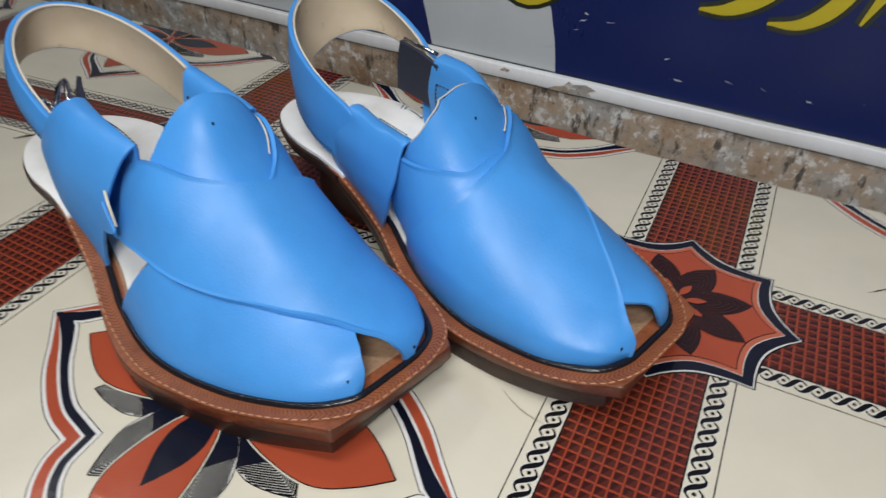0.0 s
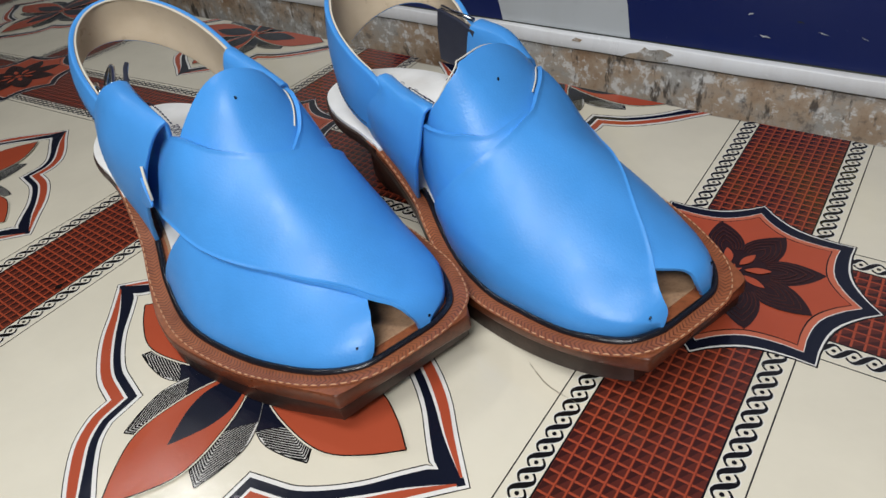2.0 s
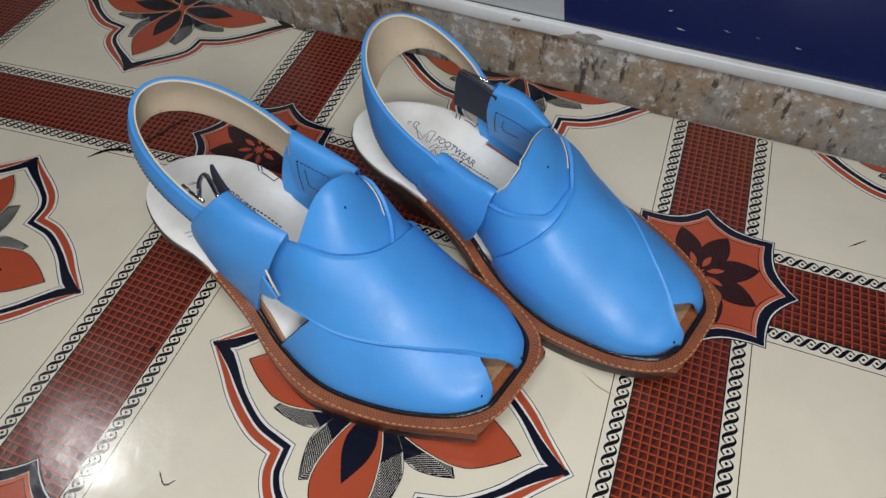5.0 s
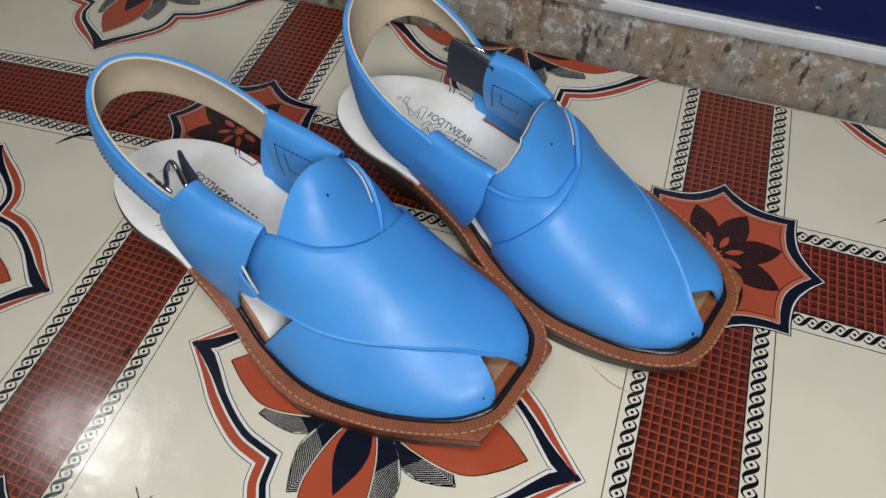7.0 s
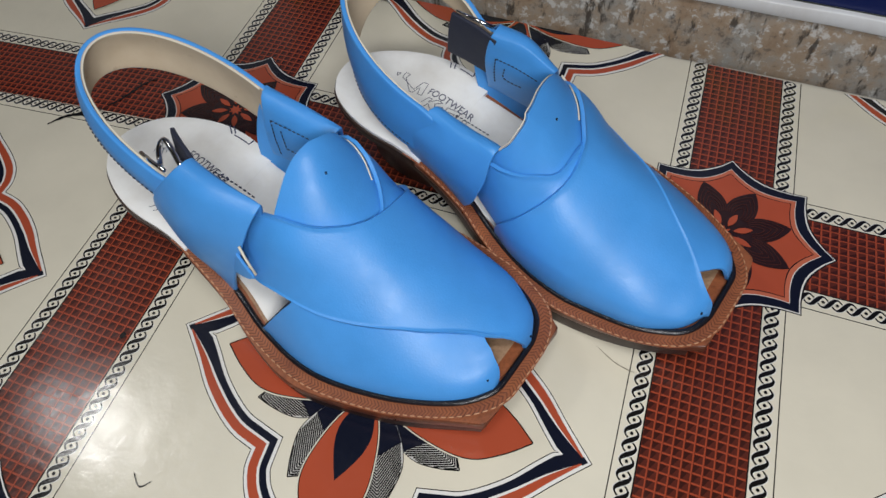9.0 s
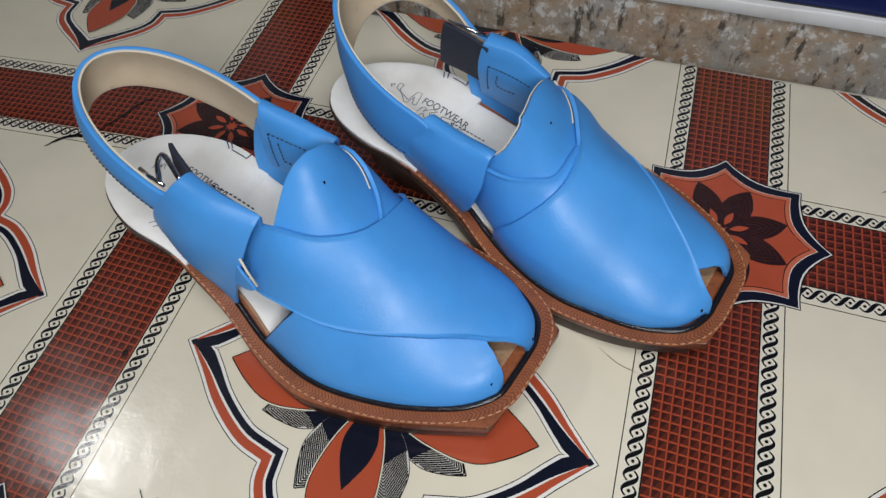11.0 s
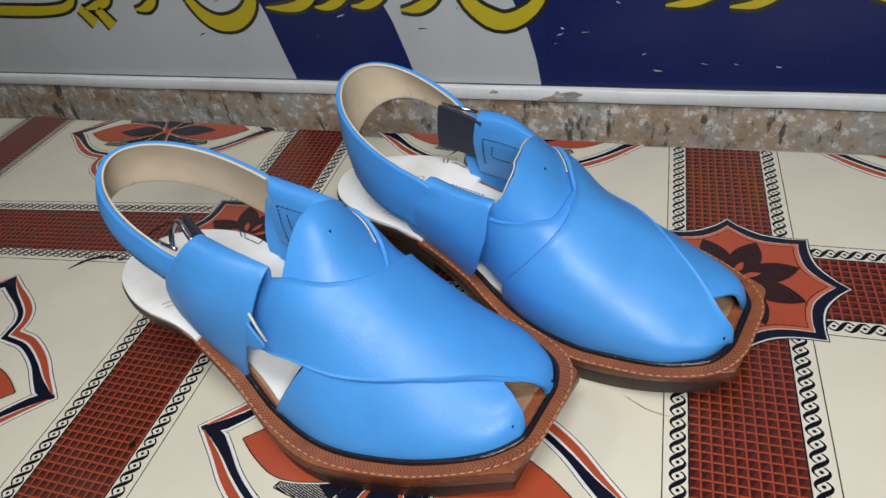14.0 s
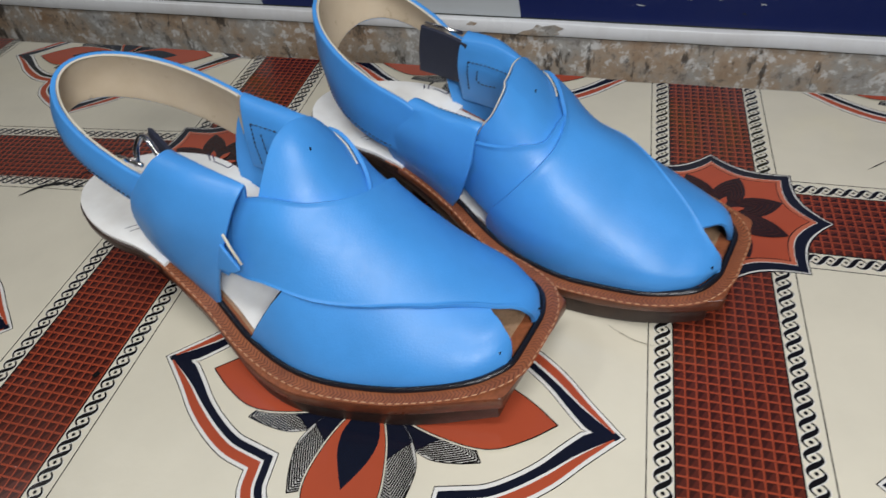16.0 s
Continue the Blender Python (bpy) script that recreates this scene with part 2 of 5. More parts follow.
def tube(name, path, radius, mat, parent=None, label="", closed=False, sides=8):
    p = np.array(path, float)
    n = len(p)
    verts, faces = [], []
    for i in range(n):
        a = p[(i - 1) % n] if (closed or i > 0) else p[i]
        b = p[(i + 1) % n] if (closed or i < n - 1) else p[i]
        d = Vector(b - a).normalized()
        side = d.cross(Vector((0, 0, 1)))
        side = side.normalized() if side.length > 1e-6 else Vector((1, 0, 0))
        up = side.cross(d)
        for k in range(sides):
            w = 2 * math.pi * k / sides
            verts.append(Vector(p[i]) + radius * (math.cos(w) * side + math.sin(w) * up))
    for i in range(n if closed else n - 1):
        for k in range(sides):
            j = (i + 1) % n
            faces.append((i * sides + k, i * sides + (k + 1) % sides, j * sides + (k + 1) % sides, j * sides + k))
    if not closed:
        faces.append(tuple(range(sides))[::-1])
        faces.append(tuple((n - 1) * sides + k for k in range(sides)))
    return recalc(mesh_object(name, verts, faces, mat, parent, label))


def box(name, lo, hi, mat, parent=None, label="", edge=0.0):
    x0, y0, z0 = lo
    x1, y1, z1 = hi
    v = [(x0, y0, z0), (x1, y0, z0), (x1, y1, z0), (x0, y1, z0), (x0, y0, z1), (x1, y0, z1), (x1, y1, z1), (x0, y1, z1)]
    f = [(3, 2, 1, 0), (4, 5, 6, 7), (0, 1, 5, 4), (1, 2, 6, 5), (2, 3, 7, 6), (3, 0, 4, 7)]
    ob = mesh_object(name, v, f, mat, parent, label, smooth=False)
    if edge:
        bevel(ob, edge)
    return ob


# ---- the sheet of vinyl and its print ----
PX, PY = 0.362, 0.342


def sheet(u, v):
    """Place on the sheet of the pattern's point (u, v): the print is a little skewed."""
    k = min(1.0, max(0.0, -u / 0.19))
    q = min(1.0, max(0.0, (-u - 0.19) / 0.17))
    x = u + (0.0045 + 0.005 * k - 0.004 * q) - (0.038 + 0.022 * k + 0.015 * q) * v
    return x, v - 0.0015 + 0.012 * x - 0.08 * max(0.0, -0.40 - x)


def back_edge(x):
    return 0.163 - 0.016 * (x + 0.1) + 0.004 * math.sin(9 * x + 1)


floor_mat = new("floor_mat")
tagged(floor_mat, "glossy cream vinyl sheet printed with red and navy ornaments", "floor mat")


def sheet_mesh():
    xs = np.linspace(-1.10, 0.76, 94)
    verts, faces = [], []
    rows = [("y", y) for y in (-0.92, -0.7, -0.5, -0.2, 0.0, 0.1)] + [("e", w) for w in np.linspace(0, 84, 9)] + [("d", 0.05), ("d", 0.14)]
    r = 0.010
    for x in xs:
        e = back_edge(x)
        for kind, w in rows:
            if kind == "y":
                verts.append((x, w, 0.0))
            elif kind == "e":
                a = radians(w)
                verts.append((x, e - r + r * math.sin(a), -r + r * math.cos(a)))
            else:
                verts.append((x, e + 0.004 + 0.02 * w, -r - w))
    return mesh_object("vinyl_sheet", verts, grid_faces(len(xs), len(rows)), INK["cream"], floor_mat)


sheet_mesh()


def clip_back(bm, lift):
    geom = bm.verts[:] + bm.edges[:] + bm.faces[:]
    e0, e1 = back_edge(-0.7) - 0.004, back_edge(0.3) - 0.004
    d = Vector((1.0, e1 - e0, 0)).normalized()
    n = Vector((-d.y, d.x, 0))
    bmesh.ops.bisect_plane(bm, geom=geom, plane_co=(-0.7, e0, lift), plane_no=n, clear_outer=True)


def print_on(name, shapes, ink, layer, parent=None):
    """Flat print: each shape a list of (u, v) points of the pattern, laid on the sheet at its layer."""
    z = 0.00006 * layer
    bm = bmesh.new()
    far = False
    for pts in shapes:
        at = [Vector((*sheet(u, v), z)) for u, v in pts]
        far |= max(p.y for p in at) > 0.14
        vs = [bm.verts.new(p) for p in at]
        for tri in tessellate_polygon([at]):
            try:
                bm.faces.new([vs[k] for k in tri])
            except ValueError:
                pass
    if not bm.faces:
        bm.free()
        return None
    for f in bm.faces:
        if f.normal.z < 0:
            f.normal_flip()
    if far:
        clip_back(bm, z)
    if not bm.faces:
        bm.free()
        return None
    me = bpy.data.meshes.new(name)
    bm.to_mesh(me)
    bm.free()
    me.materials.append(INK[ink].m)
    ob = new(name, me)
    ob.parent = parent or floor_mat
    return ob


def lattice_band(name, u0, u1, v0, v1, along):
    """A red lattice band with its own metres as UV."""
    nu = 30 if along == "u" else 2
    nv = 30 if along == "v" else 2
    bm = bmesh.new()
    layer = bm.loops.layers.uv.new("UVMap")
    grid = {}
    uvs = {}
    for i, u in enumerate(np.linspace(u0, u1, nu)):
        for j, v in enumerate(np.linspace(v0, v1, nv)):
            x, y = sheet(u, v)
            vert = bm.verts.new((x, y, 0.00006))
            grid[i, j] = vert
            uvs[vert] = (u, v) if along == "v" else (v, u)
    for i in range(nu - 1):
        for j in range(nv - 1):
            f = bm.faces.new((grid[i, j], grid[i + 1, j], grid[i + 1, j + 1], grid[i, j + 1]))
            for loop in f.loops:
                loop[layer].uv = uvs[loop.vert]
    if v1 > 0.12:
        clip_back(bm, 0.00006)
    me = bpy.data.meshes.new(name)
    bm.to_mesh(me)
    bm.free()
    me.materials.append(INK["lattice"].m)
    ob = new(name, me)
    ob.parent = floor_mat
    return ob


def stroke(path, half):
    """Outline of a stroke along path; half: half width at each point."""
    p = np.array(path, float)
    d = np.gradient(p, axis=0)
    d /= np.linalg.norm(d, axis=1, keepdims=True) + 1e-12
    n = np.stack([-d[:, 1], d[:, 0]], 1)
    h = np.array(half)[:, None] if np.ndim(half) else half
    return [tuple(q) for q in np.vstack([p + n * h, (p - n * h)[::-1]])]


def leaf(base, tip, half, power=0.8, n=14, bend=0.0, shift=0.5):
    """A pointed leaf from base to tip."""
    b, t = np.array(base, float), np.array(tip, float)
    d = t - b
    n_ = np.array([-d[1], d[0]]) / (np.linalg.norm(d) + 1e-12)
    s = np.linspace(0, 1, n)
    mid = b + s[:, None] * d + n_ * (bend * np.sin(np.pi * s))[:, None]
    w = half * np.sin(np.pi * s ** (1.0 / (2 * shift))) ** power
    return [tuple(q) for q in np.vstack([mid + n_ * w[:, None], (mid - n_ * w[:, None])[::-1][1:-1]])]


def moved(pts, cu, cv, sx=1, sy=1):
    return [(cu + sx * u, cv + sy * v) for u, v in pts]


# chain border: twisted links with a dot in each eye
def chain(u0, v0, length, along, part, width=0.0088, period=0.0078):
    n = int(length / period)
    amp = 0.42 * width
    shapes = []
    for k in range(n):
        c = (k + 0.5) * period
        s = np.linspace(-0.66, 0.66, 11)
        bold = 0.00050 + 0.00085 * np.cos(s * 2.1) ** 2
        rise = np.stack([amp * np.sin(s * math.pi), c + s * period], 1)
        if part == "under":
            shapes.append(stroke(rise * (-1, 1), 0.00050))
        elif part == "gap":
            shapes.append(stroke(rise, bold + 0.00042))
        else:
            shapes.append(stroke(rise, bold))
            shapes.append([(0.00105 * math.cos(a), c + 0.5 * period + 0.00105 * math.sin(a)) for a in np.linspace(0, 2 * math.pi, 8)[:-1]])
    if along == "v":
        return [moved(p, u0, v0) for p in shapes]
    return [[(u0 + b, v0 + a) for a, b in p] for p in shapes]


CHAIN_LAYERS = (("under", "black", 1), ("gap", "white", 2), ("over", "black", 3))
BAND = 0.0275
CHAIN = 0.0330
LINE = 0.0405
I0, I1, J0, J1 = -3, 2, -2, 1
for i in range(I0, I1 + 1):
    cu = i * PX
    lattice_band("lattice_band", cu - BAND, cu + BAND, -2.6 * PY, 0.62 * PY, "v")
    for s in (-1, 1):
        print_on("band_line", [stroke([(cu + s * LINE, -2.6 * PY), (cu + s * LINE, 0.62 * PY)], 0.0003), stroke([(cu + s * BAND, -2.6 * PY), (cu + s * BAND, 0.62 * PY)], 0.0004)], "black", 2)
for j in range(J0, J1):
    cv = j * PY
    for i in range(I0, I1):
        lattice_band("lattice_band", i * PX + BAND, (i + 1) * PX - BAND, cv - BAND, cv + BAND, "u")
        for s in (-1, 1):
            print_on("band_line", [stroke([(i * PX + LINE, cv + s * LINE), ((i + 1) * PX - LINE, cv + s * LINE)], 0.0003), stroke([(i * PX + BAND, cv + s * BAND), ((i + 1) * PX - BAND, cv + s * BAND)], 0.0004)], "black", 2)
            for part, ink, layer in CHAIN_LAYERS:
                print_on("chain_border", chain(i * PX + 0.045, cv + s * CHAIN, PX - 0.09, "u", part), ink, layer)
for i in range(I0, I1 + 1):
    for j in range(J0, J1 + 1):
        for s in (-1, 1):
            for part, ink, layer in CHAIN_LAYERS:
                print_on("chain_border", chain(i * PX + s * CHAIN, (j - 1) * PY + 0.045, PY - 0.09, "v", part), ink, layer)


def medallion(cu, cv):
    """Eight-pointed red medallion with navy rim and a dark eight-leaved flower."""
    tips = []
    for k in range(8):
        tips.append((k * math.pi / 4, 0.0680 if k % 2 == 0 else 0.0695))

    def rim(scale, dip):
        pts = []
        for k in range(8):
            a0, r0 = tips[k]
            a1, r1 = tips[(k + 1) % 8]
            if k == 7:
                a1 += 2 * math.pi
            for t in np.linspace(0, 1, 9)[:-1]:
                a = a0 + (a1 - a0) * t
                r = (r0 + (r1 - r0) * t) * scale - dip * math.sin(math.pi * t) ** 0.75
                pts.append((cu + r * math.cos(a), cv + 0.95 * r * math.sin(a)))
        return pts
    head = print_on("medallion", [rim(1.0, 0.0125)], "black", 4)
    if head is None:
        return
    for scale, dip, ink, layer in ((0.985, 0.0125, "white", 5), (0.972, 0.0126, "navy", 6), (0.863, 0.0115, "white", 7), (0.856, 0.0115, "pink", 8), (0.80, 0.0105, "black", 9), (0.79, 0.0105, "red", 10)):
        print_on("medallion_ring", [rim(scale, dip)], ink, layer, head)
    petals, slits = [], []
    for k in range(8):
        a = (k + 0.5) * math.pi / 4
        d = np.array((math.cos(a), math.sin(a) * 0.95))
        petals.append(moved(leaf(d * 0.003, d * 0.044, 0.0095, 0.85), cu, cv))
        slits.append(moved(leaf(d * 0.006, d * 0.019, 0.0022, 0.9, 8), cu, cv))
    for k, p in enumerate(petals):
        print_on("flower_petal", [p], "maroon", 11 + k, head)
    for k in range(8):
        a = (k + 0.5) * math.pi / 4
        d = np.array((math.cos(a), math.sin(a) * 0.95))
        lines = []
        for f in (0.30, 0.48, 0.66, 0.83):
            e = np.array(leaf(d * (0.016 - 0.010 * f), d * (0.020 + 0.0225 * f), 0.0095 * f, 0.85))
            lines.append(stroke(np.vstack([e[4:14]]), 0.00016))
            lines.append(stroke(np.vstack([e[13:23]]), 0.00016))
        print_on("petal_line", [moved(p, cu, cv) for p in lines], "dim", 19, head)
    print_on("petal_slit", slits, "red", 20, head)


def cell_ornament(cu, cv):
    """Four-lobed bracket frame in navy and red round a flower of red and hatched petals."""
    lobe = [(0.128, 0.0), (0.110, 0.0175), (0.097, 0.031), (0.083, 0.042), (0.069, 0.050), (0.0545, 0.054)]
    back = [(0.0535, 0.0640), (0.0465, 0.0765), (0.0335, 0.0880), (0.0160, 0.1000), (0.0, 0.1120)]

    quarter = np.vstack([spline(lobe, 18)[:-1], spline([lobe[-1]] + back, 18)])
    cusp = 17

    def inward(q, inset):
        d = np.gradient(q, axis=0)
        d[cusp] = q[cusp + 1] - q[cusp - 1]
        d /= np.linalg.norm(d, axis=1, keepdims=True)
        h = np.ravel(inset) if np.ndim(inset) else np.full(len(q), inset)
        r = q + np.stack([-d[:, 1], d[:, 0]], 1) * h[:, None]
        r[cusp] = q[cusp] - h[cusp] * np.array((0.95, 0.80))
        tip_u, tip_v = q[0, 0] - 1.3 * h[0], q[-1, 1] - 1.3 * h[-1]
        low = (r[:, 1] < 0) | (np.arange(len(q)) == 0)
        r[low] = (tip_u, 0.0)
        near = (r[:, 0] < 0) | (np.arange(len(q)) == len(q) - 1)
        r[near] = (0.0, tip_v)
        return r

    def ring(inset):
        """The frame's outline drawn inwards by inset."""
        r = inward(quarter, inset)
        pts = []
        for k in range(4):
            sx, sy = ((1, 1), (-1, 1), (-1, -1), (1, -1))[k]
            q = r if k % 2 == 0 else r[::-1]
            for u, v in q[:-1]:
                if not pts or math.hypot(pts[-1][0] - sx * u, pts[-1][1] - sy * v) > 1e-6:
                    pts.append((sx * u, sy * v))
        return moved(pts, cu, cv)

    def crescents(grow):
        """Red slips along the outer side of each arm, drawn out to points at the tips."""
        k = np.r_[np.linspace(0, 1, cusp + 1), np.linspace(1, 0, len(quarter) - cusp)[1:]]
        w = 0.0023 - 0.4 * grow + (0.0050 + 1.4 * grow) * np.sin(math.pi / 2 * np.clip(k * 1.7, 0, 1)) ** 0.9
        shape = np.vstack([inward(quarter, 0.0023 - 0.4 * grow)[1:-1], inward(quarter, w)[1:-1][::-1]])
        return [moved(shape * (sx, sy), cu, cv) for sx in (1, -1) for sy in (1, -1)]
    head = print_on("bracket_frame", [ring(0.0)], "black", 2)
    if head is None:
        return
    for inset, ink, layer in ((0.0005, "white", 3), (0.0019, "navy", 4), (0.0126, "white", 7), (0.0145, "black", 8), (0.0150, "cream", 9)):
        print_on("frame_line", [ring(inset)], ink, layer, head)
    for shape in crescents(0.0014):
        print_on("frame_line", [shape], "white", 5, head)
    for shape in crescents(0.0):
        print_on("red_slip", [shape], "red", 6, head)
    o = np.array((-0.002, -0.001))

    def blade(base, tip, half, profile, wider=0.0, n=26):
        """A straight petal from base to tip; profile: share of its half width along the way."""
        base, tip = np.array(base), np.array(tip)
        d = tip - base
        d = d / np.linalg.norm(d)
        nrm = np.array((-d[1], d[0]))
        pr = spline(profile, 60)
        f = np.linspace(0, 1, n)
        w = np.clip(np.interp(f, pr[:, 0], pr[:, 1]), 0, None) * half + wider
        mid = base + np.outer(f, tip - base)
        return np.vstack([mid + nrm * w[:, None], (mid - nrm * w[:, None])[::-1]])
    grey_form = ((0, 0.18), (0.23, 0.65), (0.42, 0.93), (0.56, 1.0), (0.70, 0.92), (0.87, 0.48), (1, 0.0))
    red_form = ((0, 0.16), (0.14, 0.42), (0.25, 0.66), (0.39, 0.86), (0.58, 1.0), (0.72, 0.91), (0.87, 0.50), (0.96, 0.16), (1, 0.0))
    heart_form = ((0, 0.22), (0.15, 0.62), (0.35, 0.95), (0.48, 1.0), (0.65, 0.84), (0.85, 0.40), (1, 0.0))
    # hatched grey petals behind, two between each pair of red ones
    for sx in (-1, 1):
        for sy in (-1, 1):
            for up, (tip, half, bare) in enumerate((((0.0620, 0.0255), 0.0132, 0.54), ((0.0270, 0.0592), 0.0150, 0.47))):
                t = o + (sx * tip[0], sy * tip[1])
                print_on("hatched_petal", [moved(blade(o, t, half, grey_form, 0.0004), cu, cv)], "black", 11 + 4 * up, head)
                print_on("hatched_petal", [moved(blade(o, o + (t - o) * 0.99, half, grey_form), cu, cv)], "pale", 12 + 4 * up, head)
                ln = np.linalg.norm(t - o)
                d = (t - o) / ln
                nrm = np.array((-d[1], d[0]))
                form = spline(grey_form, 60)
                lines = []
                for k in range(24):
                    apex = ln - 0.0016 - 0.00170 * k
                    for side in (-1, 1):
                        pts, q = [o + d * apex], 0.0
                        while q < 0.02:
                            q += 0.001
                            a = apex - 1.05 * q - 9.0 * q * q
                            if a < 0.004 or q > 0.99 * half * np.interp(a / ln, form[:, 0], form[:, 1]):
                                break
                            pts.append(o + d * a + nrm * side * q)
                        if len(pts) > 2:
                            lines.append(stroke(np.array(pts), 0.00042))
                print_on("petal_hatching", [moved(q, cu, cv) for q in lines], "black", 13 + 4 * up, head)
                dark = np.array([o + d * ln * bare * f + nrm * half * w for f, w in ((0.0, 0.2), (0.45, 0.62), (0.80, 0.88), (1.02, 0.98), (1.10, 0.55), (1.22, 0.0), (1.10, -0.55), (1.02, -0.98), (0.80, -0.88), (0.45, -0.62), (0.0, -0.2))])
                print_on("petal_base", [moved(dark, cu, cv)], "navy", 14 + 4 * up, head)
    for n_, (tip, half) in enumerate((((0.0965, 0.001), 0.0192), ((-0.0930, -0.002), 0.0192), ((-0.003, -0.0857), 0.0186), ((-0.001, 0.0857), 0.0186))):
        tip = o + tip
        print_on("petal_outline", [moved(blade(o, tip, half, red_form, 0.0012, 26), cu, cv)], "cream", 19 + 4 * n_, head)
        print_on("petal_outline", [moved(blade(o, tip, half, red_form, 0.0005), cu, cv)], "black", 20 + 4 * n_, head)
        print_on("red_petal", [moved(blade(o, o + (tip - o) * 0.994, half, red_form), cu, cv)], "red", 21 + 4 * n_, head)
        d = tip - o
        print_on("petal_heart", [moved(blade(o + d * 0.06, o + d * 0.615, half * 0.54, heart_form), cu, cv)], "navy", 22 + 4 * n_, head)


for i in range(I0, I1 + 1):
    for j in range(J0 + 1, J1):
        medallion(i * PX, j * PY)
for i in range(I0, I1):
    for j in range(J0, J1):
        cell_ornament((i + 0.5) * PX + 0.003, (j + 0.5) * PY - 0.001)


# ---- the room round it ----
def plaster_material():
    m = Mat("stained_plaster", (0.36, 0.33, 0.30), 0.7)
    f = m.noise(9, 8, 0.7)
    g = m.noise(60, 6, 0.7, stretch=(1, 1, 0.35))
    h = m.noise(75, 7, 0.75)
    c = m.ramp(f, [(0.36, (0.27, 0.17, 0.10)), (0.46, (0.38, 0.29, 0.21)), (0.55, (0.34, 0.32, 0.29)), (0.66, (0.42, 0.42, 0.42))])
    c = m.mix(m.grey(h, 0, 0.75, 0.54, 0.60), c, (0.68, 0.68, 0.67))
    c = m.mix(m.grey(h, 0.7, 0, 0.36, 0.45), c, (0.12, 0.10, 0.085))
    c = m.mix(m.grey(g, 0, 0.9, 0.575, 0.64), c, (0.05, 0.040, 0.033))
    m.colour(c)
    m.rough(m.grey(f, 0.45, 0.75))
    m.bump(g, 0.5, 0.002)
    m.bump(m.noise(260, 4), 0.3, 0.001)
    return m


def paint(name, colour, rough=0.35, dirt=(0.2, 0.18, 0.15), amount=0.25):
    m = Mat(name, colour, rough)
    f = m.noise(6, 8, 0.7, stretch=(1, 1, 0.4))
    c = m.mix(m.grey(f, 0, amount, 0.45, 0.75), colour, dirt)
    c = m.mix(m.grey(m.noise(70, 3, 0.8), 0, 0.55, 0.71, 0.76), c, tuple(min(1, x + 0.25) for x in colour))
    m.colour(c)
    m.rough(m.grey(f, rough - 0.08, rough + 0.15))
    m.bump(m.noise(25, 5), 0.10, 0.002)
    return m


PLASTER = plaster_material()
BOARD_BLUE = paint("blue_sign_paint", (0.007, 0.016, 0.098), 0.30, (0.014, 0.022, 0.085))
BOARD_GREY = paint("grey_white_sign_paint", (0.50, 0.53, 0.55), 0.35, (0.25, 0.25, 0.24))
LEDGE = paint("white_ledge_paint", (0.82, 0.83, 0.85), 0.3, (0.30, 0.22, 0.15), 0.4)
YELLOW = paint("yellow_sign_paint", (0.52, 0.42, 0.02), 0.35, (0.2, 0.15, 0.03))
OUTLINE = paint("dark_green_outline_paint", (0.015, 0.022, 0.012), 0.4)
WALLPAINT = paint("grey_wall_paint", (0.09, 0.088, 0.085), 0.8, (0.25, 0.24, 0.22))
CONCRETE = paint("grey_floor_concrete", (0.30, 0.29, 0.27), 0.7, (0.2, 0.19, 0.17))

X0, X1, Y0, Z0, Z1 = -2.7, 2.5, -2.7, -0.16, 2.7
WY = 0.257


def structure(ob, label, category):
    return tagged(ob, label, category, kind="structure")


structure(box("floor", (X0, Y0, Z0 - 0.1), (X1, WY + 0.1, Z0), CONCRETE), "bare grey concrete floor below the raised platform", "floor")
# Unseen walls and ceiling added round the scene, dark to keep bounced light low.
structure(box("wall_south", (X0, Y0 - 0.1, Z0), (X1, Y0, Z1), WALLPAINT), "unseen dark grey wall added to close the room", "wall")
structure(box("wall_east", (X1, Y0, Z0), (X1 + 0.1, WY + 0.1, Z1), WALLPAINT), "unseen dark grey wall added to close the room", "wall")
structure(box("wall_west", (X0 - 0.1, Y0, Z0), (X0, WY + 0.1, Z1), WALLPAINT), "unseen dark grey wall added to close the room", "wall")
structure(box("ceiling", (X0, Y0, Z1), (X1, WY + 0.1, Z1 + 0.1), WALLPAINT), "unseen dark grey ceiling added to close the room", "ceiling")
structure(box("wall_north", (X0, WY + 0.022, Z0), (X1, WY + 0.12, Z1), WALLPAINT), "grey wall behind the painted sign board", "wall")


def platform():
    """The raised floor that carries the vinyl sheet, its back edge a hand's width off the wall."""
    xs = np.linspace(-1.12, 0.78, 25)
    verts = []
    for x in xs:
        e = back_edge(x) - 0.0015
        verts += [(x, -0.94, Z0), (x, -0.94, -0.0012), (x, e - 0.010, -0.0012), (x, e - 0.002, -0.011), (x, e, Z0)]
    faces = grid_faces(len(xs), 5, flip=True)
    k = 5 * (len(xs) - 1)
    faces += [tuple(range(5)), tuple(k + i for i in range(5))[::-1]]
    ob = recalc(mesh_object("platform", verts, faces, CONCRETE, smooth=False))
    return structure(ob, "raised concrete platform under the vinyl sheet", "platform")


platform()


def along_wall(x, z):
    """The skirting and the sign hang slightly out of level."""
    return z - 0.012 - 0.016 * (x + 0.1)


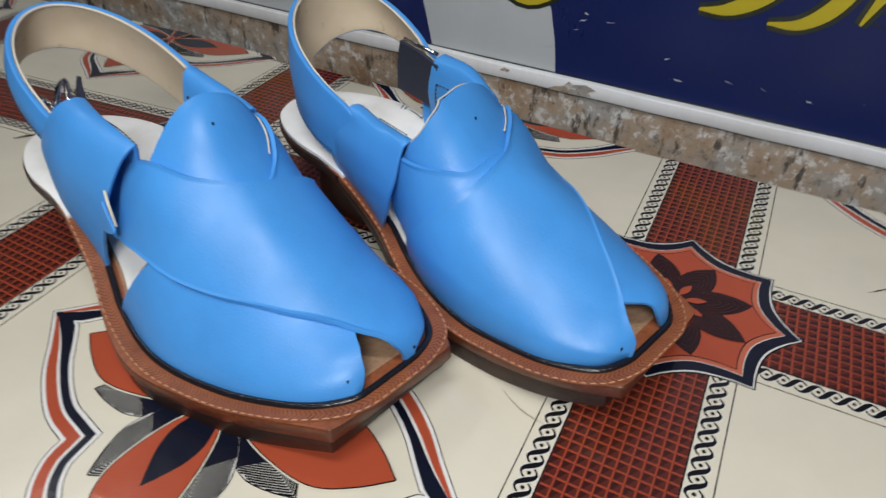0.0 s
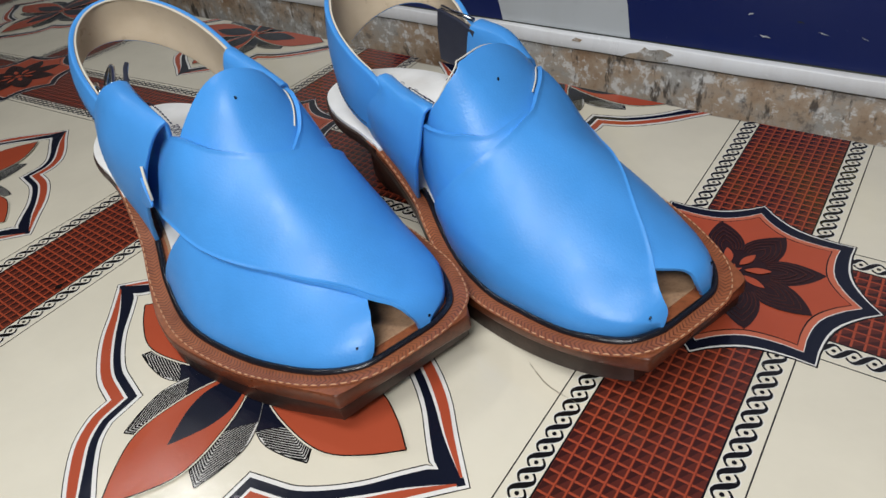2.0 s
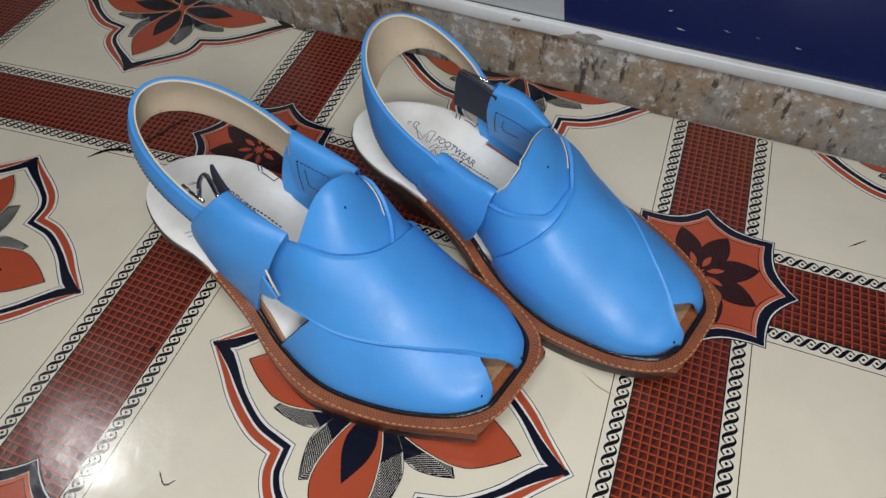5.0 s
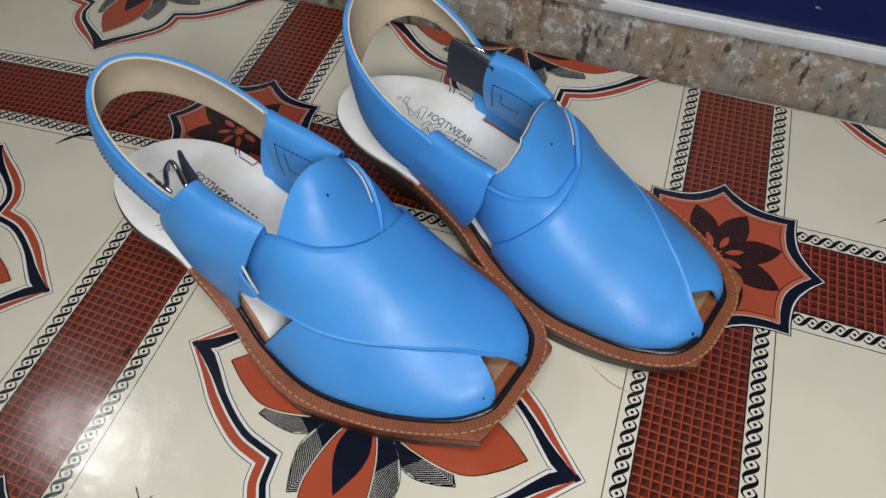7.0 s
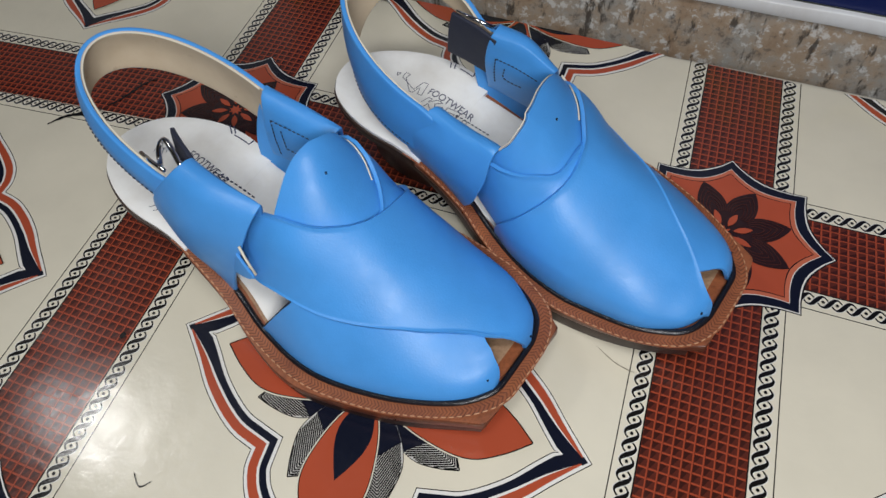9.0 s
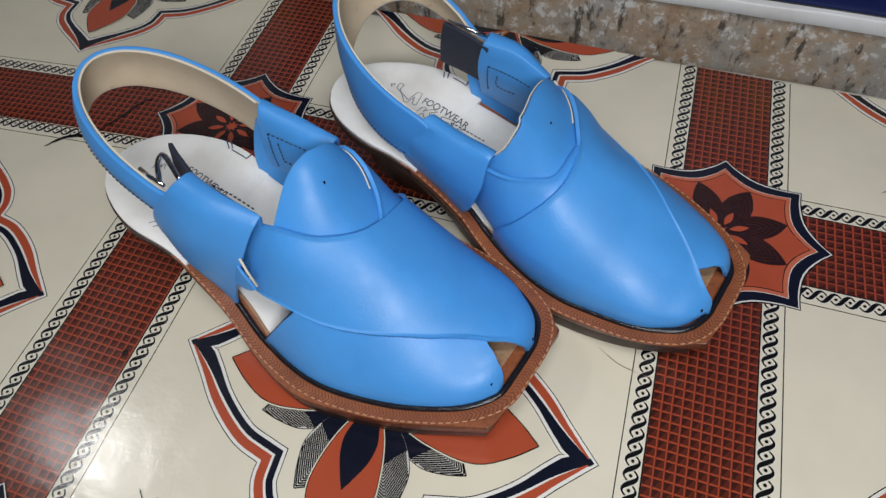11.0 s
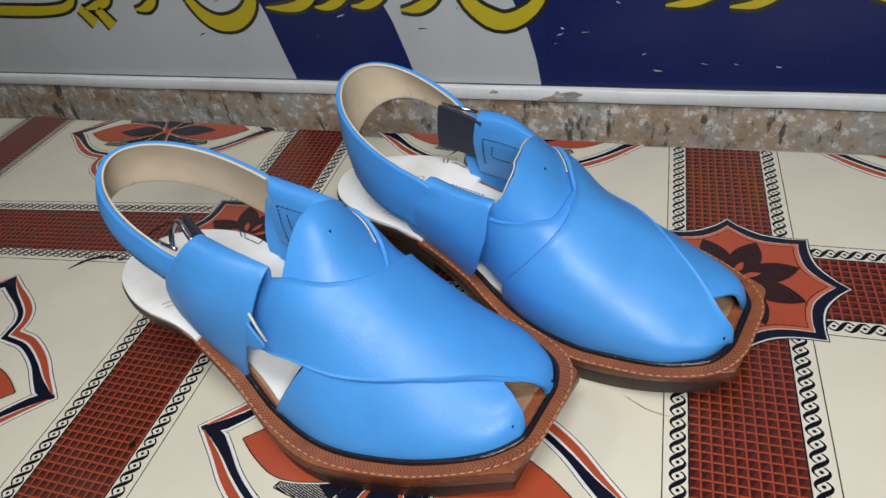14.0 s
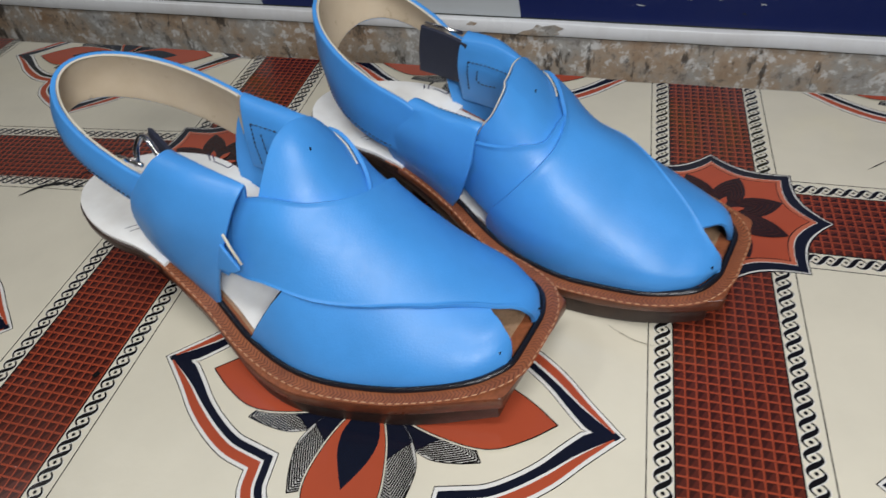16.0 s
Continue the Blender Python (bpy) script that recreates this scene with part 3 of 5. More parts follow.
def strip(name, prof, mat, label, category, step=0.06, wobble=0.0):
    """A long moulding along the wall with the (y, z) profile given."""
    xs = np.arange(X0, X1 + 0.001, step)
    verts = []
    for i, x in enumerate(xs):
        for y, z in prof:
            w = wobble * noise.noise(Vector((x * 14, z * 40, 1.7)))
            verts.append((x, y + w, along_wall(x, z) + 0.6 * w))
    n = len(prof)
    faces = grid_faces(len(xs), n)
    faces += [tuple(range(n)), tuple((len(xs) - 1) * n + i for i in range(n))[::-1]]
    ob = recalc(mesh_object(name, verts, faces, mat, smooth=True))
    bevel(ob, 0.0015, 2)
    return structure(ob, label, category)


strip("skirting", [(WY + 0.021, -0.10), (WY + 0.001, -0.10), (WY - 0.001, -0.06), (WY, -0.03), (WY + 0.001, 0.0), (WY + 0.021, 0.0)], PLASTER, "brown and grey stained plaster skirting under the white ledge", "skirting", 0.02, 0.003)
ledge = strip("ledge", [(WY + 0.021, 0.0005), (WY - 0.0030, 0.0005), (WY - 0.0036, 0.0015), (WY - 0.0038, 0.007), (WY - 0.0036, 0.0130), (WY - 0.0030, 0.0140), (WY + 0.021, 0.0140)], LEDGE, "chipped white painted ledge along the foot of the sign", "ledge", 0.012, 0.0011)



def chip(points, label):
    """A spot where the ledge's paint has come off down to the plaster."""
    verts = [(x, WY - 0.0046, along_wall(x, z)) for x, z in points]
    return recalc(mesh_object("chip", verts, [tuple(range(len(verts)))], PLASTER, ledge, label, smooth=False))


chip([(-0.172, 0.0015), (-0.158, 0.0008), (-0.140, 0.0012), (-0.130, 0.0035), (-0.133, 0.0065), (-0.126, 0.0095), (-0.136, 0.0128), (-0.147, 0.0105), (-0.152, 0.0125), (-0.158, 0.0070), (-0.166, 0.0050)], "brown chipped spot")
chip([(-0.222, 0.0085), (-0.214, 0.0080), (-0.211, 0.0105), (-0.218, 0.0120)], "grey chipped spot")

# the painted sign board: a blue board with pale swooshes and yellow strokes of script
sign = new("sign_board")
tagged(sign, "blue and pale grey painted sign board with yellow script strokes", "sign")
sb = box("board", (X0 + 0.02, WY + 0.0035, 0.0), (X1 - 0.02, WY + 0.0205, 0.75), BOARD_BLUE, sign, "", 0.001)
for v in sb.data.vertices:
    v.co.z = along_wall(v.co.x, 0.0145) if v.co.z < 0.3 else v.co.z


def paint_on(name, pts, mat, layer, label=""):
    """Flat paint on the board: pts are (x, z)."""
    y = WY + 0.0035 - 0.0002 * layer
    bm = bmesh.new()
    at = [Vector((x, y, z)) for x, z in pts]
    vs = [bm.verts.new(p) for p in at]
    for tri in tessellate_polygon([at]):
        bm.faces.new([vs[k] for k in tri])
    for f in bm.faces:
        if f.normal.y > 0:
            f.normal_flip()
    me = bpy.data.meshes.new(name)
    bm.to_mesh(me)
    bm.free()
    me.materials.append(mat.m)
    ob = new(name, me)
    ob.parent = sign
    if label:
        ob["label"] = label
    return ob


def curve2(points, n=14):
    return [tuple(p) for p in spline(points, n)]


def foot(x):
    return along_wall(x, 0.0150)


left = curve2([(-0.447, foot(-0.447)), (-0.452, 0.028), (-0.461, 0.080), (-0.478, 0.130), (-0.52, 0.22), (-0.60, 0.32), (-0.70, 0.40)])
paint_on("pale_field", [(X0 + 0.03, foot(X0 + 0.03)), *left, (X0 + 0.03, 0.40)], BOARD_GREY, 1)
mid_l = curve2([(-0.301, foot(-0.301)), (-0.305, 0.022), (-0.315, 0.065), (-0.331, 0.105), (-0.37, 0.18), (-0.45, 0.27), (-0.55, 0.36)])
mid_r = curve2([(-0.169, foot(-0.169)), (-0.171, 0.018), (-0.176, 0.050), (-0.188, 0.080), (-0.215, 0.13), (-0.28, 0.21), (-0.38, 0.30)])
paint_on("pale_swoosh", [*mid_l, *mid_r[::-1]], BOARD_GREY, 1)


def script(points, halves):
    p = spline(points, 22)
    h = np.interp(np.linspace(0, 1, 22), np.linspace(0, 1, len(halves)), halves)
    paint_on("script_outline", stroke(p, h + 0.0038), OUTLINE, 2)
    paint_on("script_stroke", stroke(p, h), YELLOW, 3)


script([(-0.245, 0.125), (-0.236, 0.090), (-0.205, 0.069), (-0.175, 0.080), (-0.158, 0.105), (-0.150, 0.13)], [0.003, 0.006, 0.009, 0.007, 0.004, 0.002])
script([(-0.056, 0.0805), (-0.035, 0.0830), (-0.012, 0.096), (0.004, 0.118), (0.012, 0.15)], [0.001, 0.0055, 0.007, 0.006, 0.004])
script([(-0.004, 0.0775), (0.018, 0.080), (0.036, 0.094), (0.046, 0.115), (0.040, 0.135), (0.030, 0.125)], [0.001, 0.004, 0.006, 0.006, 0.005, 0.003])
script([(0.057, 0.086), (0.064, 0.105), (0.074, 0.130), (0.082, 0.16)], [0.001, 0.004, 0.005, 0.004])
script([(0.095, 0.118), (0.098, 0.094), (0.118, 0.084), (0.140, 0.094), (0.15, 0.12)], [0.003, 0.006, 0.007, 0.006, 0.003])
script([(-0.066, 0.100), (-0.062, 0.112), (-0.052, 0.135)], [0.001, 0.004, 0.004])
script([(-0.306, 0.083), (-0.290, 0.084), (-0.276, 0.090), (-0.264, 0.104), (-0.256, 0.125)], [0.001, 0.005, 0.006, 0.005, 0.003])
for x in (-0.359, -0.401):
    script([(x, 0.0885), (x + 0.014, 0.0885), (x + 0.028, 0.094), (x + 0.040, 0.106), (x + 0.047, 0.128)], [0.001, 0.0045, 0.0055, 0.005, 0.003])
script([(-0.459, 0.090), (-0.440, 0.0885), (-0.418, 0.091), (-0.400, 0.103), (-0.390, 0.128)], [0.001, 0.004, 0.006, 0.005, 0.003])
script([(-0.560, 0.128), (-0.552, 0.098), (-0.532, 0.077), (-0.505, 0.075), (-0.480, 0.090), (-0.466, 0.120)], [0.002, 0.005, 0.0085, 0.009, 0.007, 0.003])
script([(-0.632, 0.092), (-0.615, 0.094), (-0.602, 0.104), (-0.596, 0.125)], [0.001, 0.005, 0.005, 0.003])
script([(-0.705, 0.095), (-0.686, 0.098), (-0.668, 0.104), (-0.656, 0.125)], [0.001, 0.005, 0.005, 0.003])
script([(-0.90, 0.100), (-0.82, 0.096), (-0.755, 0.095), (-0.722, 0.102), (-0.706, 0.125)], [0.003, 0.006, 0.006, 0.005, 0.003])
script([(-0.712, 0.096), (-0.698, 0.078)], [0.006, 0.008])
script([(-0.686, 0.094), (-0.674, 0.074)], [0.006, 0.008])


xs = np.linspace(X0 + 0.05, X1 - 0.05, 40)
paint_on("seam_line", stroke([(x, foot(x) - 0.0001) for x in xs], 0.0006), OUTLINE, 5)
rng = random.Random(11)
for k in range(46):
    x, z = rng.uniform(-0.75, 0.25), rng.uniform(0.012, 0.13)
    w, t = rng.uniform(0.003, 0.012), rng.uniform(-0.5, 0.5)
    h = rng.uniform(0.0002, 0.0007)
    line = [(x + w * q * math.cos(t), z + w * q * math.sin(t) + rng.uniform(-0.0006, 0.0006)) for q in (-0.5, -0.2, 0.1, 0.5)]
    paint_on("scratch", stroke(line, np.array((0.2, 1.0, 0.8, 0.2)) * h), BOARD_GREY if k % 3 else OUTLINE, 4)


# ---- tears, specks and creases in the sheet ----
def torn(name, pts, half, label, ink="black"):
    p = spline(pts, 14)
    h = half * (0.25 + np.sin(np.linspace(0.15, math.pi - 0.15, 14)))
    rng = random.Random(len(pts) * 7 + int(abs(pts[0][0]) * 1000))
    q = [(x + rng.uniform(-0.0003, 0.0003), y + rng.uniform(-0.0003, 0.0003), 0.0006) for x, y in stroke(p, h)]
    ob = recalc(mesh_object(name, q, [(k, k + 1, 26 - k, 27 - k) for k in range(13)], INK[ink], floor_mat, label, smooth=False))
    return ob


torn("tear", [(-0.489, -0.066), (-0.480, -0.054), (-0.466, -0.047), (-0.455, -0.047)], 0.0013, "dark curved tear in the vinyl")
torn("tear", [(-0.452, -0.050), (-0.446, -0.047)], 0.0009, "small dark tear in the vinyl")
torn("tear", [(-0.459, -0.040), (-0.449, -0.020), (-0.444, -0.004), (-0.437, 0.006)], 0.0010, "long thin tear in the vinyl")
torn("speck", [(-0.3205, -0.1985), (-0.3175, -0.1955)], 0.0016, "dark speck of dirt")
torn("scratch", [(-0.051, -0.107), (-0.038, -0.114), (-0.020, -0.117)], 0.0002, "faint scratch in the vinyl", "dust")
torn("scratch", [(-0.263, -0.262), (-0.255, -0.268), (-0.250, -0.263)], 0.0003, "small nick in the vinyl")
torn("tear", [(-0.225, 0.150), (-0.221, 0.138), (-0.226, 0.128)], 0.0008, "short tear in the vinyl")
torn("scratch", [(0.100, 0.060), (0.112, 0.071)], 0.00035, "fine scratch in the vinyl")


# ---- the sandals ----
LAT = [(0.0025, 0.0), (0.0045, -0.009), (0.010, -0.0175), (0.020, -0.0265), (0.038, -0.0355), (0.058, -0.0405), (0.086, -0.0420), (0.107, -0.0465), (0.127, -0.0520), (0.145, -0.0600), (0.160, -0.0655), (0.174, -0.0690), (0.190, -0.0698), (0.2125, -0.0657), (0.233, -0.0600), (0.2524, -0.0534), (0.2715, -0.0452), (0.2898, -0.0368)]
MED = [(0.0025, 0.0), (0.0040, 0.009), (0.009, 0.019), (0.019, 0.029), (0.038, 0.0375), (0.062, 0.0415), (0.092, 0.0395), (0.110, 0.0390), (0.128, 0.0405), (0.148, 0.0465), (0.165, 0.0525), (0.180, 0.0570), (0.1966, 0.0600), (0.215, 0.0590), (0.236, 0.0555), (0.2565, 0.0492), (0.274, 0.0413), (0.2915, 0.0305)]
TOPS = ((0.0, 0.055), (0.065, 0.055), (0.085, 0.0515), (0.105, 0.0435), (0.13, 0.031), (0.15, 0.0235), (0.17, 0.0195), (0.20, 0.0185), (0.30, 0.0185))
_tops = spline(TOPS, 200)


def sole_top(x):
    return float(np.interp(x, _tops[:, 0], _tops[:, 1]))


def table(pairs):
    p = spline(pairs, 120)
    return lambda x: float(np.interp(x, p[:, 0], p[:, 1]))


TOE = 0.2820
# half widths of the foot's shape where it meets the welt, outer and inner side
foot_lat = table(((0.09, 0.0300), (0.107, 0.0345), (0.127, 0.0400), (0.1468, 0.0482), (0.156, 0.0510), (0.173, 0.0550), (0.19, 0.0567), (0.207, 0.0550), (0.228, 0.0500), (0.248, 0.0430), (0.2657, 0.0345), (0.2754, 0.0270), (0.282, 0.0180)))
foot_med = table(((0.09, 0.0275), (0.13, 0.0300), (0.149, 0.0360), (0.161, 0.0400), (0.175, 0.0443), (0.193, 0.0485), (0.211, 0.0503), (0.226, 0.0485), (0.2425, 0.0455), (0.2546, 0.0420), (0.268, 0.0350), (0.277, 0.0275), (0.282, 0.0150)))
STATIONS = (0.130, 0.148, 0.160, 0.172, 0.184, 0.196, 0.210, 0.230, 0.250, 0.265, 0.282)


def stations(*values):
    return table(tuple(zip(STATIONS, values)))


# sections of the two uppers along the sole: height and shift of the crest, fullness low and high on either side, swell of the inner side
FEET = {
    1: {"crest": stations(0.113, 0.1164, 0.1185, 0.111, 0.0975, 0.0845, 0.0722, 0.0588, 0.0480, 0.0432, 0.0412),
        "shift": stations(0.009, 0.010, 0.012, 0.006, 0.002, 0.001, 0.0, 0.0, 0.0, 0.0, 0.0),
        "low_lat": stations(0.25, 0.20, 0.19, 0.17, 0.16, 0.18, 0.25, 0.38, 0.50, 0.58, 0.60),
        "high_lat": stations(0.60, 0.58, 0.51, 0.42, 0.35, 0.31, 0.31, 0.35, 0.41, 0.50, 0.55),
        "low_med": stations(0.73, 0.73, 0.73, 0.65, 0.58, 0.59, 0.56, 0.50, 0.48, 0.46, 0.45),
        "high_med": stations(0.73, 0.73, 0.73, 0.66, 0.59, 0.57, 0.50, 0.44, 0.42, 0.42, 0.42),
        "swell": stations(0.26, 0.26, 0.26, 0.24, 0.15, 0.07, 0.02, 0.0, 0.0, 0.0, 0.0)},
    -1: {"crest": stations(0.117, 0.1200, 0.1160, 0.1015, 0.0868, 0.0785, 0.0714, 0.0600, 0.0502, 0.0440, 0.0415),
         "shift": stations(0.026, 0.026, 0.025, 0.0172, 0.0127, 0.0081, 0.0025, 0.0004, 0.0, 0.0, 0.0),
         "low_lat": stations(0.47, 0.47, 0.40, 0.32, 0.27, 0.25, 0.26, 0.32, 0.41, 0.50, 0.55),
         "high_lat": stations(0.78, 0.78, 0.69, 0.64, 0.55, 0.44, 0.40, 0.45, 0.45, 0.52, 0.58),
         "low_med": stations(0.49, 0.49, 0.42, 0.42, 0.49, 0.59, 0.60, 0.56, 0.57, 0.58, 0.58),
         "high_med": stations(0.58, 0.58, 0.54, 0.54, 0.61, 0.66, 0.62, 0.57, 0.58, 0.59, 0.60),
         "swell": stations(0.26, 0.26, 0.23, 0.22, 0.16, 0.10, 0.05, 0.05, 0.05, 0.05, 0.05)},
}
FOOT = dict(FEET[1])


def foot_width(x, s):
    return foot_lat(x) if s < 0 else foot_med(x)


def crown(x):
    """Height of the crest; the nose rounds down steeply at the toe."""
    z, base = FOOT["crest"](x), sole_top(x)
    k = min(1.0, max(0.0, (x - 0.266) / (TOE - 0.266)))
    return base + (z - base) * (1 - k ** 4) ** 0.30


def upper(x, s, off=0.0):
    """Point on the foot's shape: x along the sole, s from -1 (outer welt) over 0 (crest) to 1 (inner welt), off metres outside it."""
    def at(x, s):
        base, top, mid = sole_top(x) + 0.0008, crown(x), FOOT["shift"](x)
        rise = max(top - base, 0.0)
        if s < 0:
            w = foot_lat(x)
            y1, z1, y2 = -w, base + FOOT["low_lat"](x) * rise, mid - FOOT["high_lat"](x) * (w + mid)
            y0 = -w
        else:
            w = foot_med(x)
            y1, z1, y2 = w * (1 + FOOT["swell"](x)), base + FOOT["low_med"](x) * rise, mid + FOOT["high_med"](x) * (w - mid)
            y0 = w
        t = 1.0 - min(abs(s), 1.0)
        a, b, c, d = (1 - t) ** 3, 3 * (1 - t) ** 2 * t, 3 * (1 - t) * t * t, t ** 3
        return np.array((x, a * y0 + b * y1 + c * y2 + d * mid, a * base + b * z1 + (c + d) * (base + rise)))
    x = min(x, TOE)
    p = at(x, s)
    if off:
        e = 1e-3
        xm = min(x, TOE - 0.0022)
        s1, s0 = min(s + 0.03, 0.999), max(s - 0.03, -0.999)
        n = np.cross(at(xm + e, s) - at(xm - e, s), at(xm, s1) - at(xm, s0))
        n /= np.linalg.norm(n) + 1e-12
        p = p + n * off
    p[2] = max(p[2], sole_top(min(max(x, 0), 0.29)) + 0.0006)
    return p


def patch(edge_a, edge_b, nu, nv, off):
    """Grid on the foot's shape between two edges given as (x, s) lists; off: how far outside it, a function of x, s and the share of the way between them."""
    a, b = spline(edge_a, nu), spline(edge_b, nu)
    g = np.zeros((nu, nv, 3))
    for i in range(nu):
        for j in range(nv):
            t = j / (nv - 1)
            t = t - 0.145 * math.sin(2 * math.pi * t)
            x, s = a[i] * (1 - t) + b[i] * t
            s = max(-1.0, min(1.0, s))
            g[i, j] = upper(x, s, off(x, s, t))
    return g


def loft(curves, nu, nv):
    """Grid through several 3D curves, smooth both ways."""
    rows = np.array([spline(c, nv) for c in curves])
    g = np.zeros((nu, nv, 3))
    for j in range(nv):
        g[:, j] = spline(rows[:, j], nu)
    return g


def slab(name, top, bottom, inset, mat, parent, mirror, x_from=-1.0, x_to=9.0, edge=0.001, label="", inner=None):
    """A layer of the sole between two heights, drawn in from its outline by inset."""
    n, m = 70, 13
    verts_t, verts_b = [], []

    def side(points, sgn, inset):
        p = spline(points, 300)
        if callable(inset):
            inset = np.array([inset(x) for x in p[:, 0]])
        if np.any(inset):
            d = np.gradient(p, axis=0)
            d /= np.linalg.norm(d, axis=1, keepdims=True)
            p = p + np.stack([d[:, 1], -d[:, 0]], 1) * sgn * np.reshape(inset, (-1, 1))
            p[:, 1] = np.where(p[:, 1] * sgn < 0, 0, p[:, 1])
            p = p[p[:, 0] <= 0.2895 - max(np.max(inset), 0)]
        p = p[(p[:, 0] >= x_from) & (p[:, 0] <= x_to)]
        return spline(p[::max(1, len(p) // 60)], n)
    L, M = side(LAT, -1, inset), side(MED, 1, inset if inner is None else inner)
    for i in range(n):
        for j in range(m):
            t = j / (m - 1)
            p = L[i] * (1 - t) + M[i] * t
            verts_t.append((p[0], p[1] * mirror, top(p[0])))
            verts_b.append((p[0], p[1] * mirror, bottom(p[0])))
    k = n * m
    faces = grid_faces(n, m) + grid_faces(n, m, k, True)
    rim = [i * m for i in range(n)] + [(n - 1) * m + j for j in range(1, m)] + [i * m + m - 1 for i in range(n - 2, -1, -1)] + [j for j in range(m - 2, 0, -1)]
    for a, b in zip(rim, rim[1:] + rim[:1]):
        faces.append((a, a + k, b + k, b))
    ob = mesh_object(name, verts_t + verts_b, faces, mat, parent, label)
    bm = bmesh.new()
    bm.from_mesh(ob.data)
    bmesh.ops.remove_doubles(bm, verts=bm.verts, dist=1e-6)
    bmesh.ops.dissolve_degenerate(bm, dist=1e-6, edges=bm.edges)
    bmesh.ops.recalc_face_normals(bm, faces=bm.faces)
    bm.to_mesh(ob.data)
    bm.free()
    if edge:
        bevel(ob, edge, 2, 50)
    return ob


def rim_path(inset, x_from, n=160, close_toe=True):
    """Points round the front of the sole from the outer waist over the toe to the inner waist, drawn in by inset; with the outward side."""
    L = [p for p in spline(LAT, 200) if p[0] >= x_from]
    M = [p for p in spline(MED, 200) if p[0] >= x_from][::-1]
    toe = [np.array(L[-1]) * (1 - t) + np.array(M[0]) * t + np.array((0.0015 * math.sin(math.pi * t), 0)) for t in np.linspace(0.04, 0.96, 24)]
    p = np.array(L + toe + M)
    for _ in range(3):
        p[1:-1] = 0.25 * p[:-2] + 0.5 * p[1:-1] + 0.25 * p[2:]
    d = np.gradient(p, axis=0)
    d /= np.linalg.norm(d, axis=1, keepdims=True)
    nrm = np.stack([-d[:, 1], d[:, 0]], 1)
    q = p + nrm * inset
    for _ in range(int(inset / 0.0009)):
        q[1:-1] = 0.25 * q[:-2] + 0.5 * q[1:-1] + 0.25 * q[2:]
    s = np.r_[0, np.cumsum(np.linalg.norm(np.diff(q, axis=0), axis=1))]
    w = np.linspace(0, s[-1], n)
    return np.stack([np.interp(w, s, q[:, 0]), np.interp(w, s, q[:, 1])], 1), w


def flip(grid, mirror):
    g = grid.copy()
    g[..., 1] *= mirror
    return g if mirror > 0 else g[:, ::-1]


def stitches(name, points, length, width, mat, parent, label=""):
    """Short thread stitches along a line of 3D points, each lying along it."""
    p = np.array(points, float)
    s = np.r_[0, np.cumsum(np.linalg.norm(np.diff(p, axis=0), axis=1))]
    verts, faces = [], []
    c = 0.0
    while c + length < s[-1]:
        a = np.array([np.interp(c, s, p[:, k]) for k in range(3)])
        b = np.array([np.interp(c + length * 0.66, s, p[:, k]) for k in range(3)])
        d = b - a
        d /= np.linalg.norm(d) + 1e-12
        up = np.array((0, 0, 1.0))
        side = np.cross(d, up)
        side /= np.linalg.norm(side) + 1e-12
        up = np.cross(side, d)
        k0 = len(verts)
        for q, f in ((a, 0.5), (a * 0.7 + b * 0.3, 1.0), (a * 0.3 + b * 0.7, 1.0), (b, 0.5)):
            for ang in range(4):
                w = ang * math.pi / 2
                verts.append(q + width * f * (math.cos(w) * side + math.sin(w) * up))
        for r in range(3):
            for ang in range(4):
                faces.append((k0 + r * 4 + ang, k0 + r * 4 + (ang + 1) % 4, k0 + r * 4 + 4 + (ang + 1) % 4, k0 + r * 4 + 4 + ang))
        c += length
    return mesh_object(name, verts, faces, mat, parent, label)


